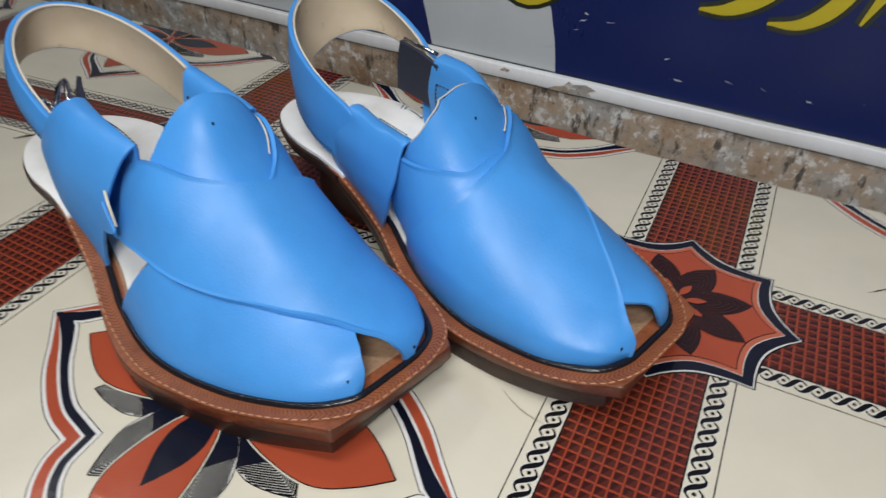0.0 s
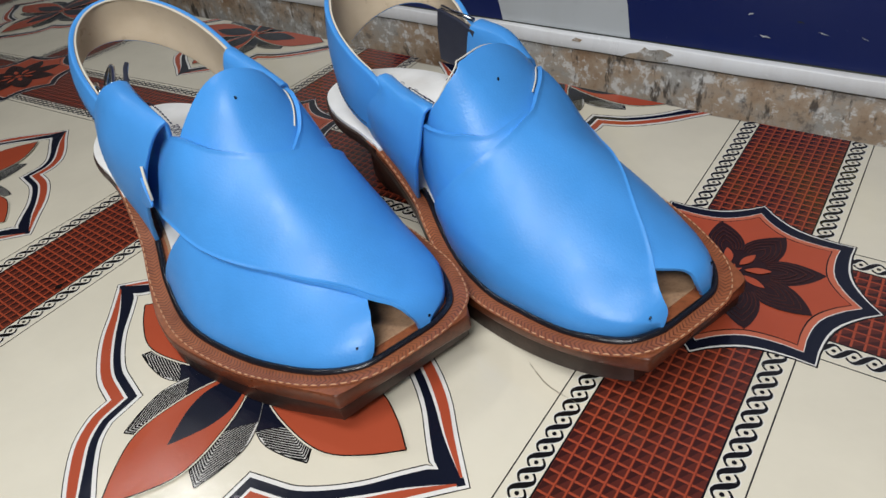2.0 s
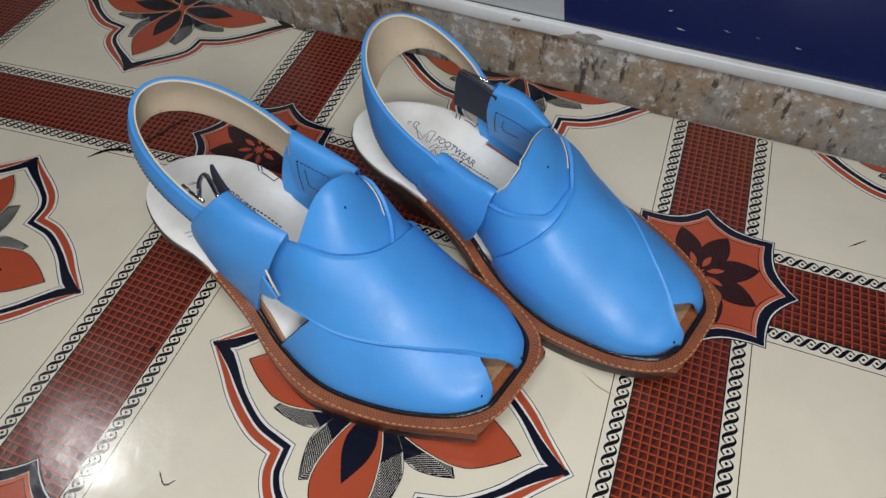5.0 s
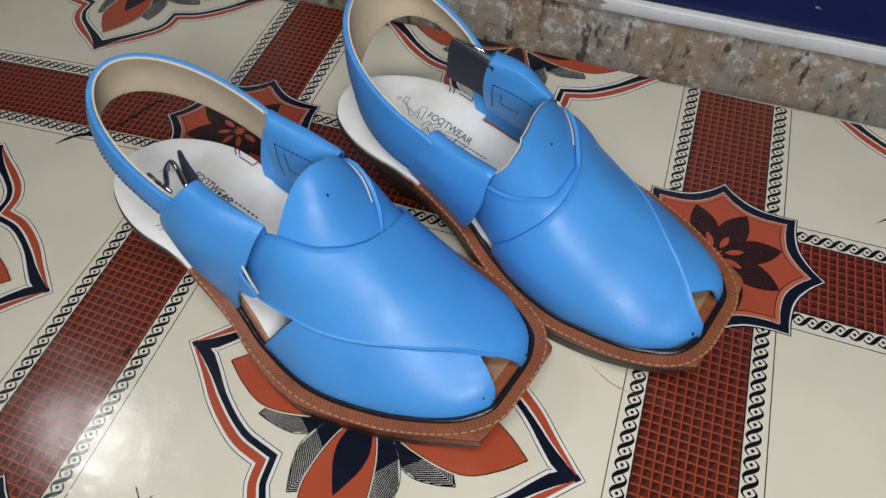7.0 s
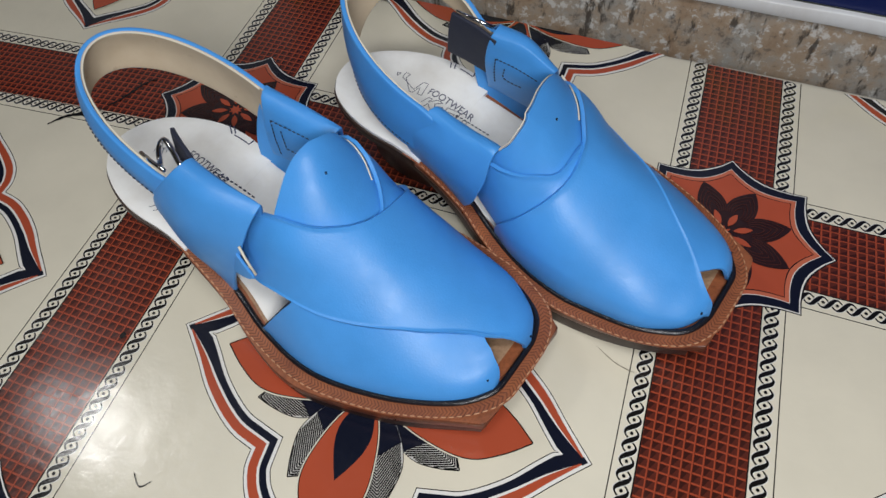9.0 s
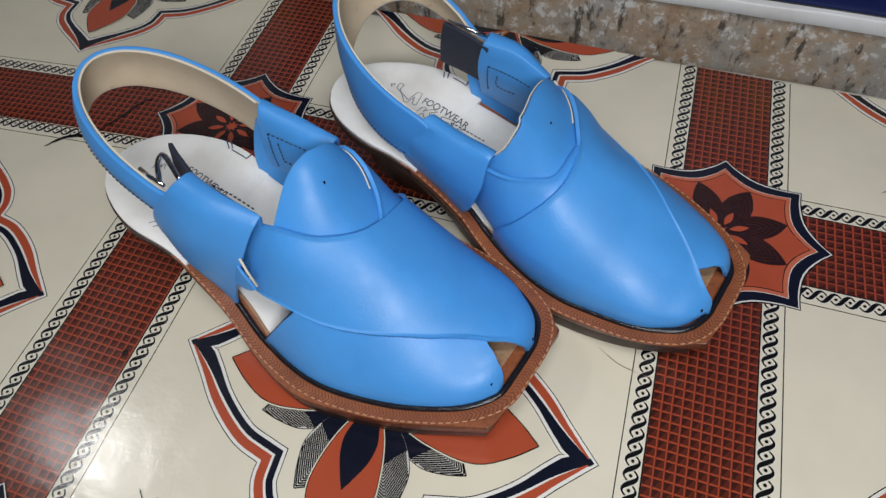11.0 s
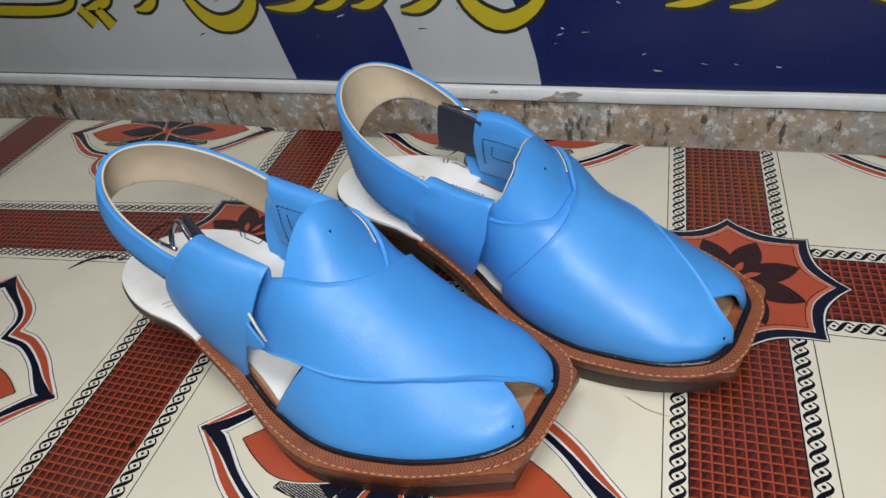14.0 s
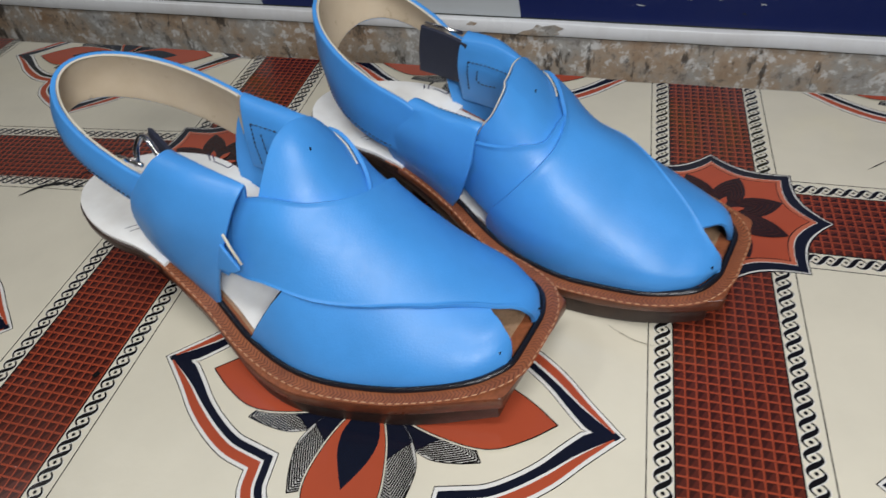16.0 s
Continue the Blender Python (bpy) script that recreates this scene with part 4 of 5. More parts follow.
def sandal(place, turn, mirror, back, wide, slant, length, spring, sway, label):
    """One sandal; mirror 1: its outer side at -y, -1: the other foot's."""
    far = mirror < 0
    root = new("sandal")
    tagged(root, label, "sandal", "pair of sandals")
    FOOT.update(FEET[mirror])
    def thick(x, heel, front):
        return heel + (front - heel) * min(1.0, max(0.0, (x - 0.085) / 0.05))

    def mid_base(x):
        return sole_top(x) - thick(x, 0.0035, 0.0075)

    def out_base(x):
        return max(sole_top(x) - thick(x, 0.0080, 0.0185), 0.0003) + 0.0028 * max(0.0, (x - 0.250) / 0.038) ** 1.6
    # sole: thin and overhanging at the heel, which stands on a smaller stacked block
    slab("midsole", sole_top, mid_base, 0.0, MIDSOLE, root, mirror, x_from=0.092, edge=0.0012)
    slab("heel_seat", sole_top, mid_base, 0.0, HEEL, root, mirror, x_to=0.0915, edge=0.001, label="dark brown edge under the heel pad")
    slab("outsole", lambda x: mid_base(x) - 0.0002, out_base, 0.0016, OUTSOLE, root, mirror, edge=0.001, label="dark worn outsole edge")
    slab("heel_block", lambda x: out_base(x) - 0.0002, lambda x: 0.0002, 0.0210, HEEL, root, mirror, x_to=0.086, edge=0.001, label="dark brown stacked heel")
    # welt ring, the stamped strip along the piping and the stitching beside it
    outer, w = rim_path(0.0004, 0.084)
    inner, _ = rim_path(0.0160, 0.084)
    verts = []
    for i in range(len(outer)):
        for k, t in enumerate(np.linspace(0, 1, 6)):
            q = outer[i] * (1 - t) + inner[i] * t
            verts.append((q[0], q[1] * mirror, sole_top(q[0]) + (0.0004 if k else 0.0001)))
    recalc(mesh_object("welt", verts, grid_faces(len(outer), 6, flip=mirror > 0), WELTPLAIN, root, "smooth brown welt"))

    def foot_path(x_from, out):
        """The line where the foot meets the welt, moved outwards by out."""
        xs = x_from + (TOE - x_from) * (1 - np.linspace(1, 0, 90) ** 1.8)
        front = np.linspace(-foot_width(TOE, -1), foot_width(TOE, 1), 16)[1:-1]
        p = np.array([(x, -foot_width(x, -1)) for x in xs] + [(TOE, y) for y in front] + [(x, foot_width(x, 1)) for x in xs[::-1]])
        s = np.r_[0, np.cumsum(np.linalg.norm(np.diff(p, axis=0), axis=1))]
        q = np.linspace(0, s[-1], 200)
        p = np.stack([np.interp(q, s, p[:, 0]), np.interp(q, s, p[:, 1])], 1)
        for _ in range(4):
            p[1:-1] = 0.25 * p[:-2] + 0.5 * p[1:-1] + 0.25 * p[2:]
        d = np.gradient(p, axis=0)
        d /= np.linalg.norm(d, axis=1, keepdims=True)
        return p - np.stack([-d[:, 1], d[:, 0]], 1) * out, q
    near, along = foot_path(0.090, 0.0042)
    away, _ = foot_path(0.090, 0.0112)
    verts, uvs = [], []
    for p, q, w in zip(near, away, along):
        for t in (0.0, 0.33, 0.67, 1.0):
            m = p * (1 - t) + q * t
            verts.append((m[0], m[1] * mirror, sole_top(m[0]) + 0.0008))
            uvs.append((w, t * 0.0070))
    recalc(mesh_object("stamped_strip", verts, grid_faces(len(near), 4), WELT, root, "brown strip stamped with fine ribs", uvs=uvs))
    line, _ = foot_path(0.094, 0.0104)
    stitches("welt_stitching", [(q[0], q[1] * mirror, sole_top(q[0]) + 0.0011) for q in line], 0.0044, 0.00042, THREAD, root, "pale orange running stitch")
    pipe, _ = foot_path(0.128, 0.0026)
    tube("piping", [(q[0], q[1] * mirror, sole_top(q[0]) + 0.0013) for q in pipe], 0.0018, BLACK, root, "glossy black piping")
    # insoles
    slab("toe_insole", lambda x: sole_top(x) + 0.0009, lambda x: sole_top(x) - 0.001, 0.0122, TAN, root, mirror, x_from=0.082, edge=0.0003, label="tan leather insole")
    slab("insole", lambda x: sole_top(x) + 0.0025, lambda x: sole_top(x) + 0.0003, 0.0118 if far else 0.0140, WHITE, root, mirror, x_from=0.0945, x_to=0.215, edge=0.0004, label="white insole", inner=lambda x: 0.0055 + 0.0050 * max(0.0, min(1.0, (x - 0.122) / 0.022)))
    slab("heel_pad", lambda x: sole_top(x) + 0.0026, lambda x: sole_top(x) + 0.0002, 0.0012, WHITE, root, mirror, x_to=0.096, edge=0.0008, label="white heel pad with thin drawn lines")
    # crossing straps
    toe = lambda x: max(0.0, min(1.0, (x - 0.258) / 0.018))
    if far:
        b_back = [(0.151, -1), (0.158, -0.85), (0.168, -0.69), (0.176, -0.57), (0.181, -0.30), (0.184, -0.10), (0.185, 0.10), (0.183, 0.22), (0.1771, 0.32), (0.1692, 0.42), (0.1602, 0.50), (0.1496, 0.56), (0.138, 0.60)]
        b_front = [(0.282, -1), (0.282, -0.50), (0.2818, -0.30), (0.2810, -0.17), (0.2785, -0.06), (0.2755, 0.03), (0.2715, 0.12), (0.264, 0.22), (0.245, 0.40), (0.212, 0.65), (0.182, 0.80), (0.163, 0.86), (0.148, 0.87), (0.138, 0.86)]
        a_back = [(0.146, -0.56), (0.153, -0.49), (0.1595, -0.425), (0.1704, -0.287), (0.1778, -0.187), (0.1846, -0.087), (0.1884, 0.05), (0.1890, 0.21), (0.1860, 0.35), (0.1808, 0.487), (0.1737, 0.63), (0.1605, 0.84), (0.155, 1)]
        a_front = [(0.146, -0.70), (0.160, -0.64), (0.180, -0.55), (0.200, -0.42), (0.220, -0.27), (0.235, -0.14), (0.2455, -0.05), (0.255, 0.03), (0.2639, 0.11), (0.2690, 0.18), (0.2735, 0.27), (0.2780, 0.38), (0.2808, 0.50), (0.2818, 0.64), (0.282, 0.80), (0.282, 1)]
        t_back = [(0.150, -0.50), (0.1529, -0.32), (0.1577, -0.15), (0.1624, -0.02), (0.1636, 0.15), (0.1594, 0.35), (0.1526, 0.48), (0.147, 0.60)]
        t_front = [(0.172, -0.50), (0.190, -0.30), (0.200, -0.10), (0.203, 0.10), (0.200, 0.25), (0.190, 0.40), (0.178, 0.52), (0.168, 0.60)]
    else:
        b_back = [(0.151, -1), (0.158, -0.85), (0.168, -0.69), (0.176, -0.57), (0.186, -0.35), (0.193, -0.10), (0.1968, 0.06), (0.1958, 0.15), (0.1915, 0.23), (0.1853, 0.32), (0.1778, 0.39), (0.1705, 0.44), (0.159, 0.50), (0.146, 0.56), (0.138, 0.60)]
        b_front = [(0.282, -1), (0.282, -0.62), (0.2816, -0.52), (0.2798, -0.40), (0.2765, -0.29), (0.2730, -0.20), (0.2675, -0.12), (0.255, 0.10), (0.240, 0.30), (0.210, 0.60), (0.182, 0.80), (0.163, 0.86), (0.148, 0.87), (0.138, 0.86)]
        a_back = [(0.144, -0.37), (0.1527, -0.36), (0.1615, -0.345), (0.1693, -0.312), (0.177, -0.262), (0.184, -0.187), (0.1905, -0.087), (0.1948, 0.05), (0.1960, 0.21), (0.1942, 0.41), (0.191, 0.54), (0.183, 0.68), (0.172, 0.85), (0.165, 1)]
        a_front = [(0.144, -0.66), (0.152, -0.645), (0.1667, -0.61), (0.180, -0.575), (0.193, -0.54), (0.2054, -0.50), (0.218, -0.45), (0.2297, -0.385), (0.241, -0.315), (0.2512, -0.225), (0.262, -0.130), (0.2710, -0.06), (0.2772, 0.04), (0.2803, 0.15), (0.2815, 0.28), (0.282, 0.45), (0.282, 0.74), (0.282, 1)]
        t_back = [(0.156, -0.50), (0.1568, -0.38), (0.1573, -0.27), (0.1574, -0.13), (0.1595, -0.01), (0.1614, 0.12), (0.1608, 0.30), (0.158, 0.46)]
        t_front = [(0.178, -0.50), (0.196, -0.30), (0.208, -0.10), (0.212, 0.05), (0.208, 0.20), (0.200, 0.32), (0.188, 0.42), (0.178, 0.50)]

    def over_off(x, s, t=1.0):
        """The strap lies close on the tongue behind; its rims are folded and a little thicker."""
        fold = 0.0007 * (max(0.0, 1.0 - t / 0.035) + max(0.0, 1.0 - (1.0 - t) / 0.03))
        return 0.0044 + fold - 0.0022 * max(0.0, 1.0 - t / 0.5) ** 2 * 0.5 * (1.0 - math.tanh(4.5 * (s - 0.02))) - 0.0026 * toe(x) - 0.0022 * max(0.0, min(1.0, (0.165 - x) / 0.018)) - 0.0022 * max(0.0, min(1.0, (s - 0.75) / 0.25)) - 0.0020 * max(0.0, min(1.0, (0.200 - x) / 0.03)) * max(0.0, min(1.0, (-s - 0.42) / 0.15))

    def under_off(x, s, t=1.0):
        return 0.0020 + 0.0006 * max(0.0, 1.0 - t / 0.035) - 0.0009 * toe(x)
    under = patch(b_back, b_front, 60, 34, under_off)
    shell("under_strap", flip(under, mirror)[::-1], 0.0021, BLUE, root, "", 0.0008)
    over = patch(a_back, a_front, 72, 36, over_off)
    shell("over_strap", flip(over, mirror)[::-1], 0.0023, BLUE, root, "", 0.0009)

    def rolled(name, pts, off, radius, mat, label="", n=70):
        line = spline(pts, n)
        tube(name, [(q[0], q[1] * mirror, q[2]) for q in (upper(x, max(-1, min(1, s)), off(x, s)) for x, s in line)], radius, mat, root, label)
    if far:
        rolled("strap_lining", [(x - 0.0016, s - 0.01) for x, s in a_back[2:5]], lambda x, s: 0.0000, 0.00045, RIM, "cream lining edge")
    else:
        rolled("strap_lining", [(x - 0.0018, s) for x, s in b_back[9:13]], lambda x, s: -0.0004, 0.00045, RIM, "cream lining edge")
    rolled("cut_edge", b_back[:4], lambda x, s: 0.0012, 0.0008, NAVY, "dark cut edge of the strap")
    tongue = patch(t_back, t_front, 34, 16, lambda x, s, t: -0.0006)
    shell("tongue", flip(tongue, mirror)[::-1], 0.0024, BLUE, root, "", 0.0009, RIM)
    if far:
        rolled("tongue_rim", [(x - 0.0008, s) for x, s in t_back], lambda x, s: -0.0020, 0.0004, RIM, "cream lining edge")
    # loops that hold the heel strap
    def outer_fit(p):
        """The other foot's outer loop stands lower and further out."""
        f = max(0.0, min(1.0, (p[2] - 0.062) / 0.040)) if far else 0.0
        return np.array((p[0] - 0.008 * f, p[1] - 0.0098 * f, p[2] - 0.0115 * f))

    def inner_fit(p):
        f = max(0.0, min(1.0, (p[2] - 0.062) / 0.040)) if far else 0.0
        return np.array((p[0], p[1] - 0.0050 * f, p[2] - (0.0130 - 0.0075 * max(0.0, min(1.0, (p[0] - 0.105) / 0.045))) * f))
    lat_loop = loft([[(0.090, -0.0360, 0.0460), (0.108, -0.0395, 0.0390), (0.1265, -0.0440, 0.0300)],
                     [(0.084, -0.0375, 0.0660), (0.108, -0.0450, 0.0620), (0.1345, -0.0440, 0.0520)],
                     [(0.088, -0.0385, 0.0880), (0.115, -0.0450, 0.0870), (0.1450, -0.0402, 0.0780)],
                     [(0.1035, -0.0350, 0.1080), (0.127, -0.0370, 0.1060), (0.1505, -0.0330, 0.0945)],
                     [(0.1095, -0.0280, 0.1145), (0.130, -0.0280, 0.1120), (0.1535, -0.0265, 0.1025)],
                     [(0.1095, -0.0190, 0.1110), (0.130, -0.0215, 0.1075), (0.1530, -0.0215, 0.1020)],
                     [(0.104, -0.0210, 0.0900), (0.125, -0.0225, 0.0880), (0.148, -0.0235, 0.0840)],
                     [(0.096, -0.0350, 0.0560), (0.116, -0.0350, 0.0545), (0.136, -0.0360, 0.0510)]], 38, 16)
    lat_loop = np.apply_along_axis(outer_fit, 2, lat_loop)
    shell("outer_loop", flip(lat_loop, mirror)[::-1], 0.0022, BLUE, root, "", 0.0008)
    med_loop = loft([[(0.090, 0.0345, 0.0470), (0.112, 0.0355, 0.0390), (0.129, 0.0375, 0.0290)],
                     [(0.087, 0.0385, 0.0620), (0.114, 0.0425, 0.0560), (0.140, 0.0438, 0.0460)],
                     [(0.092, 0.0430, 0.0850), (0.118, 0.0475, 0.0820), (0.1490, 0.0462, 0.0700)],
                     [(0.102, 0.0435, 0.1020), (0.126, 0.0460, 0.0970), (0.1515, 0.0455, 0.0895)],
                     [(0.1055, 0.0420, 0.1085), (0.128, 0.0430, 0.1030), (0.1530, 0.0430, 0.0975)],
                     [(0.108, 0.0340, 0.1070), (0.129, 0.0350, 0.1000), (0.152, 0.0350, 0.0940)],
                     [(0.108, 0.0295, 0.0880), (0.127, 0.0305, 0.0860), (0.148, 0.0320, 0.0830)],
                     [(0.108, 0.0285, 0.0680), (0.126, 0.0300, 0.0660), (0.144, 0.0315, 0.0640)]], 36, 16)
    med_loop = np.apply_along_axis(inner_fit, 2, med_loop)
    shell("inner_loop", flip(med_loop, mirror), 0.0022, BLUE, root, "", 0.0008)
    # heel strap: a leaning band round the heel
    def hoop(a, b, k, wide):
        a, b, k = np.array(a), np.array(b), np.array(k)
        mid = (a + b) / 2
        arc = [mid + (a - mid) * math.cos(w) * (1 + wide * math.sin(w)) + (k - mid) * math.sin(w) for w in np.linspace(0, math.pi, 15)]
        return [a + (0.024, 0.001, 0)] + arc + [b + (0.020, -0.001, -0.012)]
    end_a, end_b = ((0.095, -0.0395, 0.0985), (0.106, 0.0390, 0.0960)) if far else ((0.098, -0.0335, 0.1030), (0.106, 0.0420, 0.1075))
    top = hoop(end_a, end_b, back, wide)
    seat = (back[0] + 0.004, back[1], back[2] - 0.036) if far else (back[0] - 0.006, back[1] + 0.001, back[2] - 0.026)
    low = hoop((end_a[0] - 0.002, end_a[1] - 0.003, end_a[2] - 0.019), (end_b[0] - 0.001, end_b[1] + 0.001, end_b[2] - 0.036), seat, wide + 0.06)
    midl = [(p + q) / 2 + np.array((-0.0012, 0.0014 * np.sign(p[1]), 0)) for p, q in zip(top, low)]
    heel = loft([top, midl, low], 10, 70)
    shell("heel_strap", flip(heel, mirror)[::-1], 0.0032, BLUE, root, "", 0.0010, LINING)
    rim = spline(top, 90)[9:-9]
    n = np.gradient(rim[:, :2], axis=0)
    n /= np.linalg.norm(n, axis=1, keepdims=True)
    tube("heel_rim", [(q[0] - 0.0034 * d[1] * -1, (q[1] - 0.0034 * d[0]) * mirror, q[2] - 0.0014) for q, d in zip(rim, n)], 0.0006, RIM, root, "cream edging inside the strap")
    # strap end and buckle at the outer side
    if mirror > 0:
        flap = loft([[(0.088, -0.0110, 0.1150), (0.098, -0.0160, 0.1150), (0.111, -0.0215, 0.1120)], [(0.0885, -0.0125, 0.1125), (0.096, -0.0185, 0.1060), (0.108, -0.0235, 0.0990)]], 6, 12)
        shell("strap_end", flap, 0.0022, NAVY, root, "pointed navy and blue strap end", 0.0004, BLUE)
        wire = [(0.110, -0.0270, 0.1130), (0.099, -0.0215, 0.1165), (0.0925, -0.0195, 0.1160), (0.0895, -0.0225, 0.1110), (0.0905, -0.0270, 0.1030)]
        tube("buckle", spline(wire, 24), 0.0015, STEEL, root, "polished steel buckle loop")
    else:
        flap = loft([[(0.073, -0.0310, 0.1060), (0.090, -0.0315, 0.1030), (0.106, -0.0310, 0.0990)],
                     [(0.069, -0.0320, 0.0910), (0.088, -0.0325, 0.0890), (0.104, -0.0320, 0.0860)],
                     [(0.066, -0.0340, 0.0730), (0.086, -0.0345, 0.0710), (0.102, -0.0330, 0.0700)]], 10, 14)
        shell("strap_end", flip(flap, mirror), 0.0024, NAVY, root, "dark navy strap end", 0.0006)
    tube("buckle_bar", [(x, y * mirror, z) for x, y, z in (((0.076, -0.0300, 0.1075), (0.088, -0.0330, 0.1045), (0.100, -0.0345, 0.1030)) if far else ((0.078, -0.0265, 0.1060), (0.088, -0.0290, 0.1075), (0.100, -0.0310, 0.1085)))], 0.0012, STEEL, root, "polished steel buckle bar")
    # small marks and seams
    for x, s in ((0.1712, -0.07), (0.2770, -0.60), (0.2787, 0.66)) if far else ((0.1736, 0.0), (0.2785, -0.66), (0.2812, 0.62)):
        p = upper(x, s, -0.0004 if x < 0.2 else (under_off(x, s) if s < 0 else over_off(x, s)))
        tube("punch_mark", [(p[0], p[1] * mirror, p[2] - 0.0006), (p[0], p[1] * mirror, p[2] + 0.0007)], 0.00055, BLACK, root, "small dark punch mark")
    # cream pull-through and tab at the slit
    tab = [(0.1435, -0.0415, 0.0790), (0.1480, -0.0430, 0.0755), (0.1545, -0.0445, 0.0680), (0.1490, -0.0452, 0.0650), (0.1390, -0.0445, 0.0640)]
    shell("tab", flip(loft([tab[:3], [tab[4], tab[3], tab[2]]], 6, 10), mirror), 0.0016, BLUE, root, "", 0.0004)
    tube("cream_thong", [(x, y * mirror, z) for x, y, z in [(0.1465, -0.0395, 0.0850), (0.1505, -0.0415, 0.0790), (0.1560, -0.0435, 0.0715)]], 0.0007, RIM, root, "cream leather thong end")
    # seams
    for name, pts in (("loop_seam", [(0.116, 0.0288, 0.098), (0.115, 0.0286, 0.084), (0.115, 0.0292, 0.068)]), ("loop_seam", [(0.116, 0.0288, 0.098), (0.142, 0.0306, 0.093)]), ("loop_seam", [(0.121, 0.0291, 0.092), (0.121, 0.0292, 0.078), (0.136, 0.0306, 0.074)])):
        stitches(name, [(x, (y - 0.0002) * mirror, z) for x, y, z in (inner_fit(p) for p in pts)], 0.0028, 0.00045, DARKTHREAD, root)
    for pts in ([(0.116, -0.0165, 0.101), (0.112, -0.0205, 0.088), (0.107, -0.0280, 0.070)], [(0.116, -0.0165, 0.101), (0.130, -0.0170, 0.100), (0.146, -0.0180, 0.096)], [(0.121, -0.0185, 0.094), (0.118, -0.0225, 0.082), (0.132, -0.0235, 0.080)]):
        stitches("loop_seam", [(x, (y + 0.0006) * mirror, z) for x, y, z in (outer_fit(p) for p in spline(pts, 20))], 0.0028, 0.0005, DARKTHREAD, root)
    lowline = spline(low, 120)
    dl = np.gradient(lowline[:, :2], axis=0)
    dl /= np.linalg.norm(dl, axis=1, keepdims=True)
    stitches("heel_seam", [(q[0] - 0.0004 * d[1], (q[1] + 0.0004 * d[0]) * mirror, q[2] + 0.0035) for q, d in zip(lowline[8:-14], dl[8:-14])], 0.0030, 0.0004, DARKTHREAD, root, "navy running stitch")
    # stamp and drawn lines on the heel pad
    def lay(x):
        return sole_top(x) + 0.0029

    def ink_line(pts, half=0.00022):
        p = [np.array(a) * (1 - t) + np.array(b) * t for a, b in zip(pts, pts[1:]) for t in (0.0, 0.25, 0.5, 0.75)] + [np.array(pts[-1])]
        q = stroke(np.array(p), half)
        n = len(p)
        faces = [(k, k + 1, 2 * n - 2 - k, 2 * n - 1 - k) for k in range(n - 1)]
        return recalc(mesh_object("stamp_line", [(x, y, lay(x)) for x, y in q], faces, MARKINK, root, smooth=False))
    for pts in ([(0.0633, 0.0388), (0.0662, 0.0340)], [(0.0665, 0.0400), (0.0688, 0.0348)], [(0.0719, 0.0372), (0.0822, 0.0374), (0.0813, 0.0420)]) if far else ([(0.060, 0.0410), (0.066, 0.0360)], [(0.063, 0.0415), (0.068, 0.0372)], [(0.068, 0.0360), (0.080, 0.0350), (0.0805, 0.0390)]):
        ink_line(pts, 0.0004)
    ink_line([(0.062, -0.0320), (0.068, -0.0250)])
    ink_line([(0.066, -0.0330), (0.071, -0.0270)])
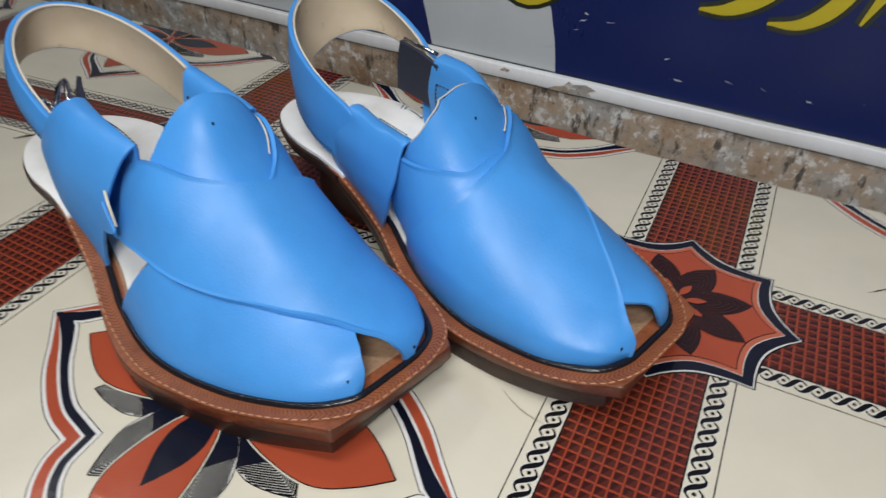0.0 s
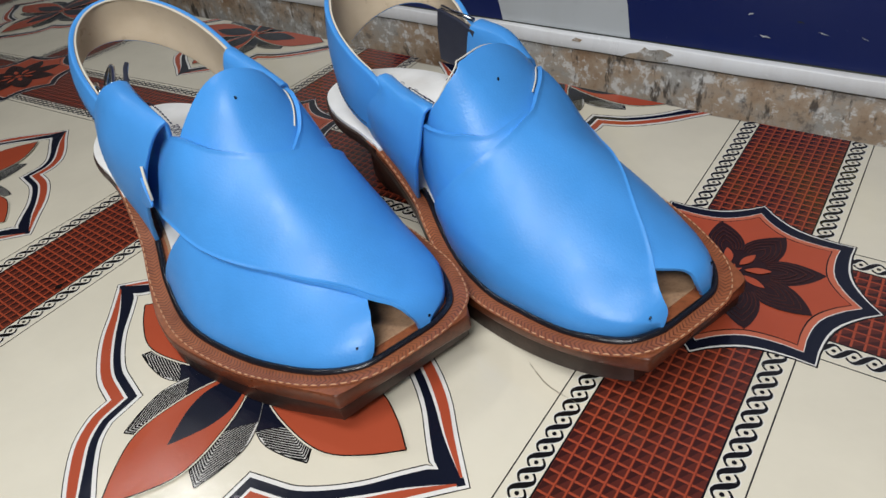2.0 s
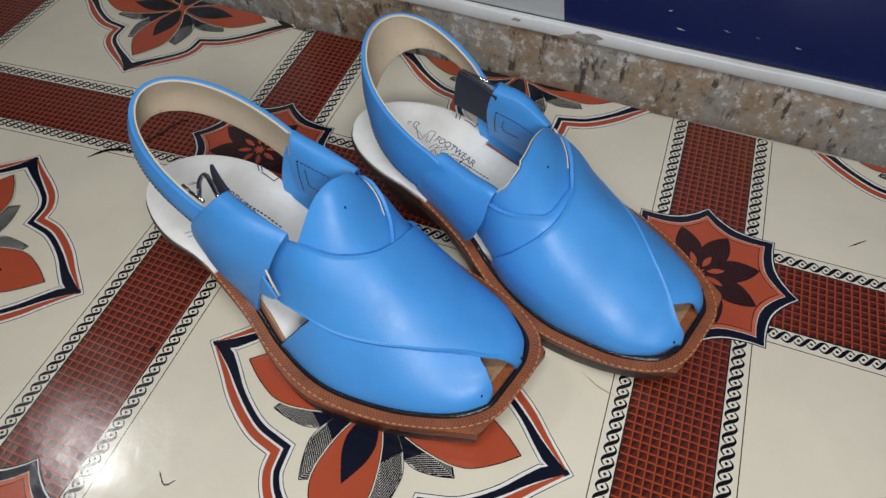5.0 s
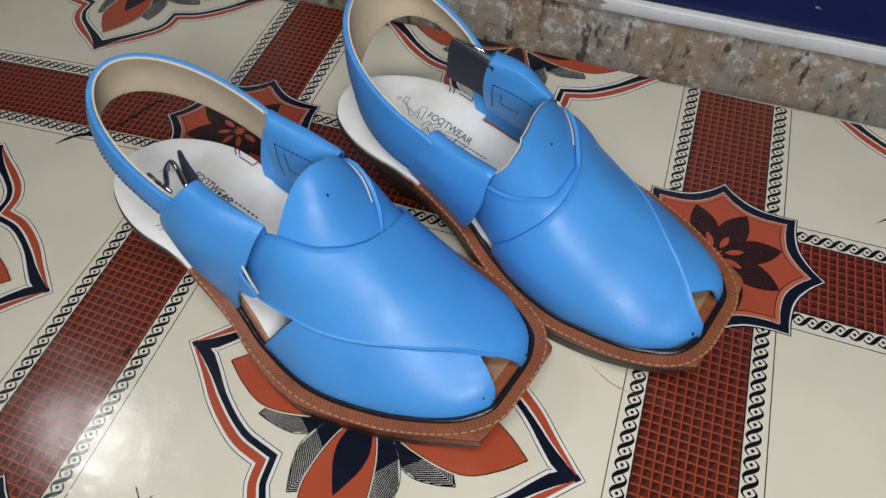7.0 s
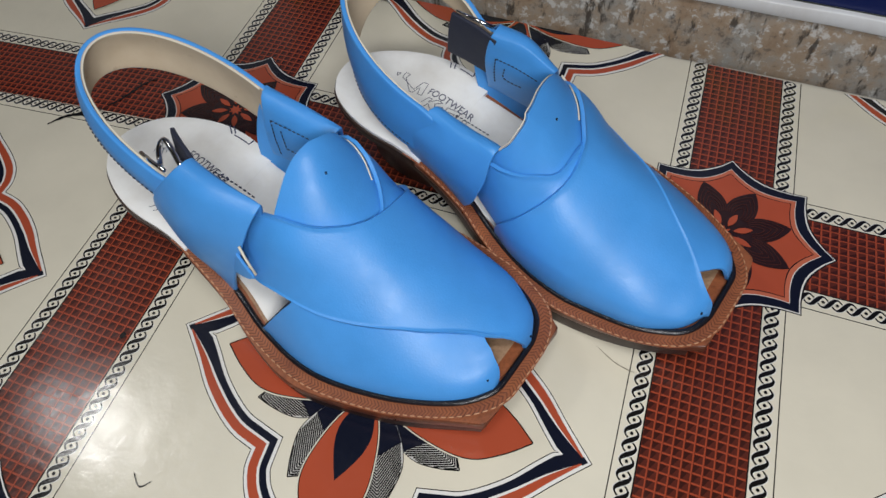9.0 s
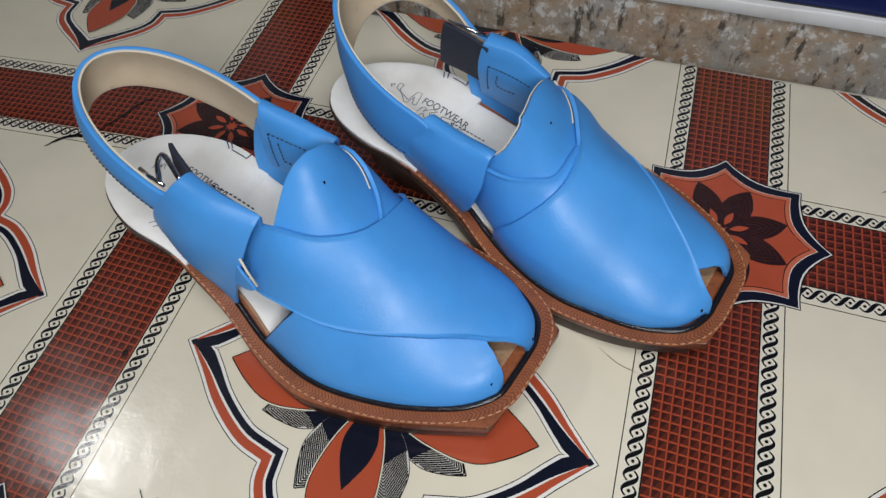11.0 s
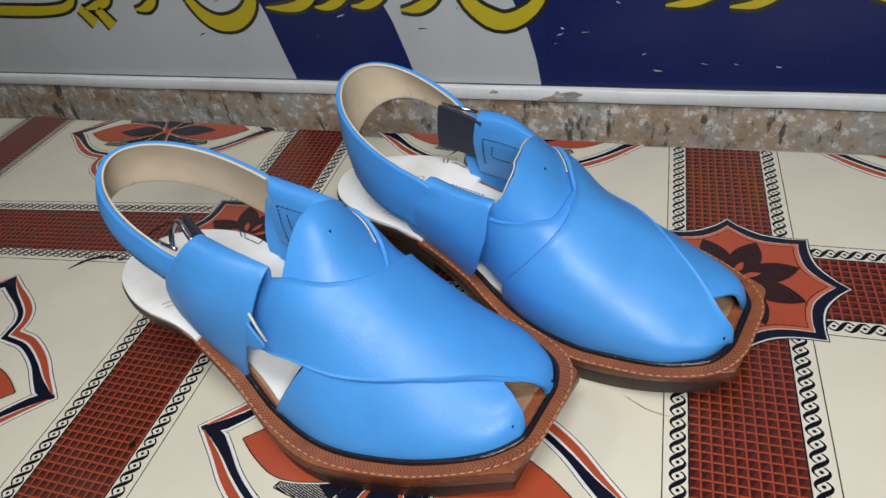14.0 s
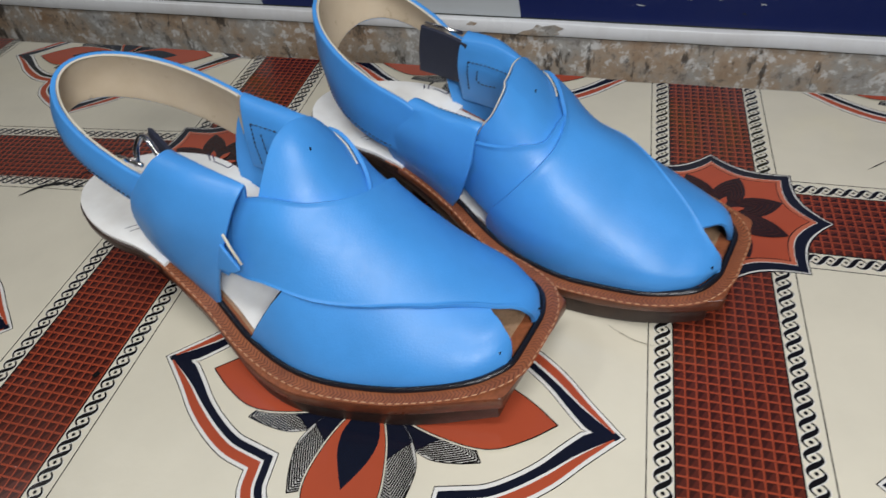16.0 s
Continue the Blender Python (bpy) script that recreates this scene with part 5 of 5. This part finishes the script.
    if far:
        # worn outlines of a mark round the word
        marks = ([(0.0443, 0.0139), (0.0452, 0.0090), (0.0589, 0.0038), (0.0602, 0.0128), (0.0639, 0.0133), (0.0665, 0.0021), (0.0634, 0.0020), (0.0612, 0.0080), (0.0596, 0.0010), (0.0575, 0.0010), (0.0478, 0.0095), (0.0480, 0.0139), (0.0443, 0.0139)],
                 [(0.0395, 0.0105), (0.0420, 0.0118), (0.0412, 0.0080), (0.0395, 0.0105)],
                 [(0.0700, -0.0020), (0.0715, 0.0040), (0.0742, 0.0040), (0.0736, 0.0005), (0.0778, 0.0059), (0.0812, 0.0062), (0.0778, 0.0020), (0.0810, -0.0030), (0.0775, -0.0035), (0.0742, -0.0005), (0.0733, -0.0045)],
                 [(0.0800, 0.0010), (0.0830, 0.0035), (0.0850, 0.0012), (0.0835, -0.0020), (0.0806, -0.0022), (0.0800, 0.0010)],
                 [(0.0852, 0.0055), (0.0935, 0.0087), (0.0938, 0.0050), (0.0925, -0.0005), (0.0900, -0.0012), (0.0915, 0.0048), (0.0857, 0.0022), (0.0852, 0.0055)],
                 [(0.0973, 0.0056), (0.0997, 0.0071), (0.1004, 0.0042), (0.0981, 0.0031), (0.0973, 0.0056)],
                 [(0.0986, 0.0009), (0.1004, 0.0021), (0.1010, -0.0008), (0.0990, -0.0016), (0.0986, 0.0009)])
    else:
        marks = ([(0.0329, 0.0011), (0.0326, 0.0046), (0.0371, 0.0043), (0.0379, 0.0092), (0.0404, 0.0042)], [(0.0345, 0.0020), (0.0360, 0.0070), (0.0390, 0.0020)])
    for pts in marks:
        ink_line(pts, 0.00022)
    cu = bpy.data.curves.new("stamp_text", "FONT")
    cu.body = "FOOTWEAR"
    cu.size = 0.0082
    cu.extrude = 0.00004
    word = bpy.data.objects.new("stamp_text", cu)
    letters = bpy.data.meshes.new_from_object(word)
    bpy.data.objects.remove(word)
    set_at = pose(*((0.0681, 0.0058) if far else (0.0533, 0.0082)), 0, 0, 0, 5 if far else -9)
    wide_at = max(v.co.x for v in letters.vertices)
    for v in letters.vertices:
        c = set_at @ Vector((v.co.x * 0.0335 / wide_at, v.co.y, 0))
        v.co = (c.x, c.y, lay(c.x) + v.co.z)
    letters.materials.clear()
    letters.materials.append(MARKINK.m)
    new("stamp_text", letters).parent = root
    for ob in root.children:
        if ob.type == "MESH":
            for v in ob.data.vertices:
                x, y, z = v.co
                lead = max(0.0, min(1.0, (x - 0.235) / 0.045))
                # the sole springs up at the toe, the crest of the upper keeps its height
                high = FOOT["crest"](min(x, 0.265))
                share = 0.6 + 0.4 * z / 0.0185 if z < 0.0185 else max(0.0, min(1.0, 1.0 - (z - 0.0205) / (high - 0.0205)))
                d = spring * max(0.0, (x - 0.205) / 0.080) ** 1.7 * share
                v.co = ((x + slant * y * mirror * lead) * length + 0.1 * d, y - sway * d, z + d)
    root.matrix_world = pose(*place, 0.0, 0, 0, turn)
    return root


sandal((-0.3692, -0.0970), -9.0, 1, (0.018, 0.0096, 0.1315), 0.12, 0.10, 1.0, 0.0090, 0.5, "blue leather open-toed sandal with brown welted sole, its buckle side outwards")
sandal((-0.2624, 0.0129), -15.7, -1, (0.0114, -0.0139, 0.1285), 0.50, 0.0, 0.98, 0.0078, 1.0, "blue leather open-toed sandal with brown welted sole, stamped white insole")
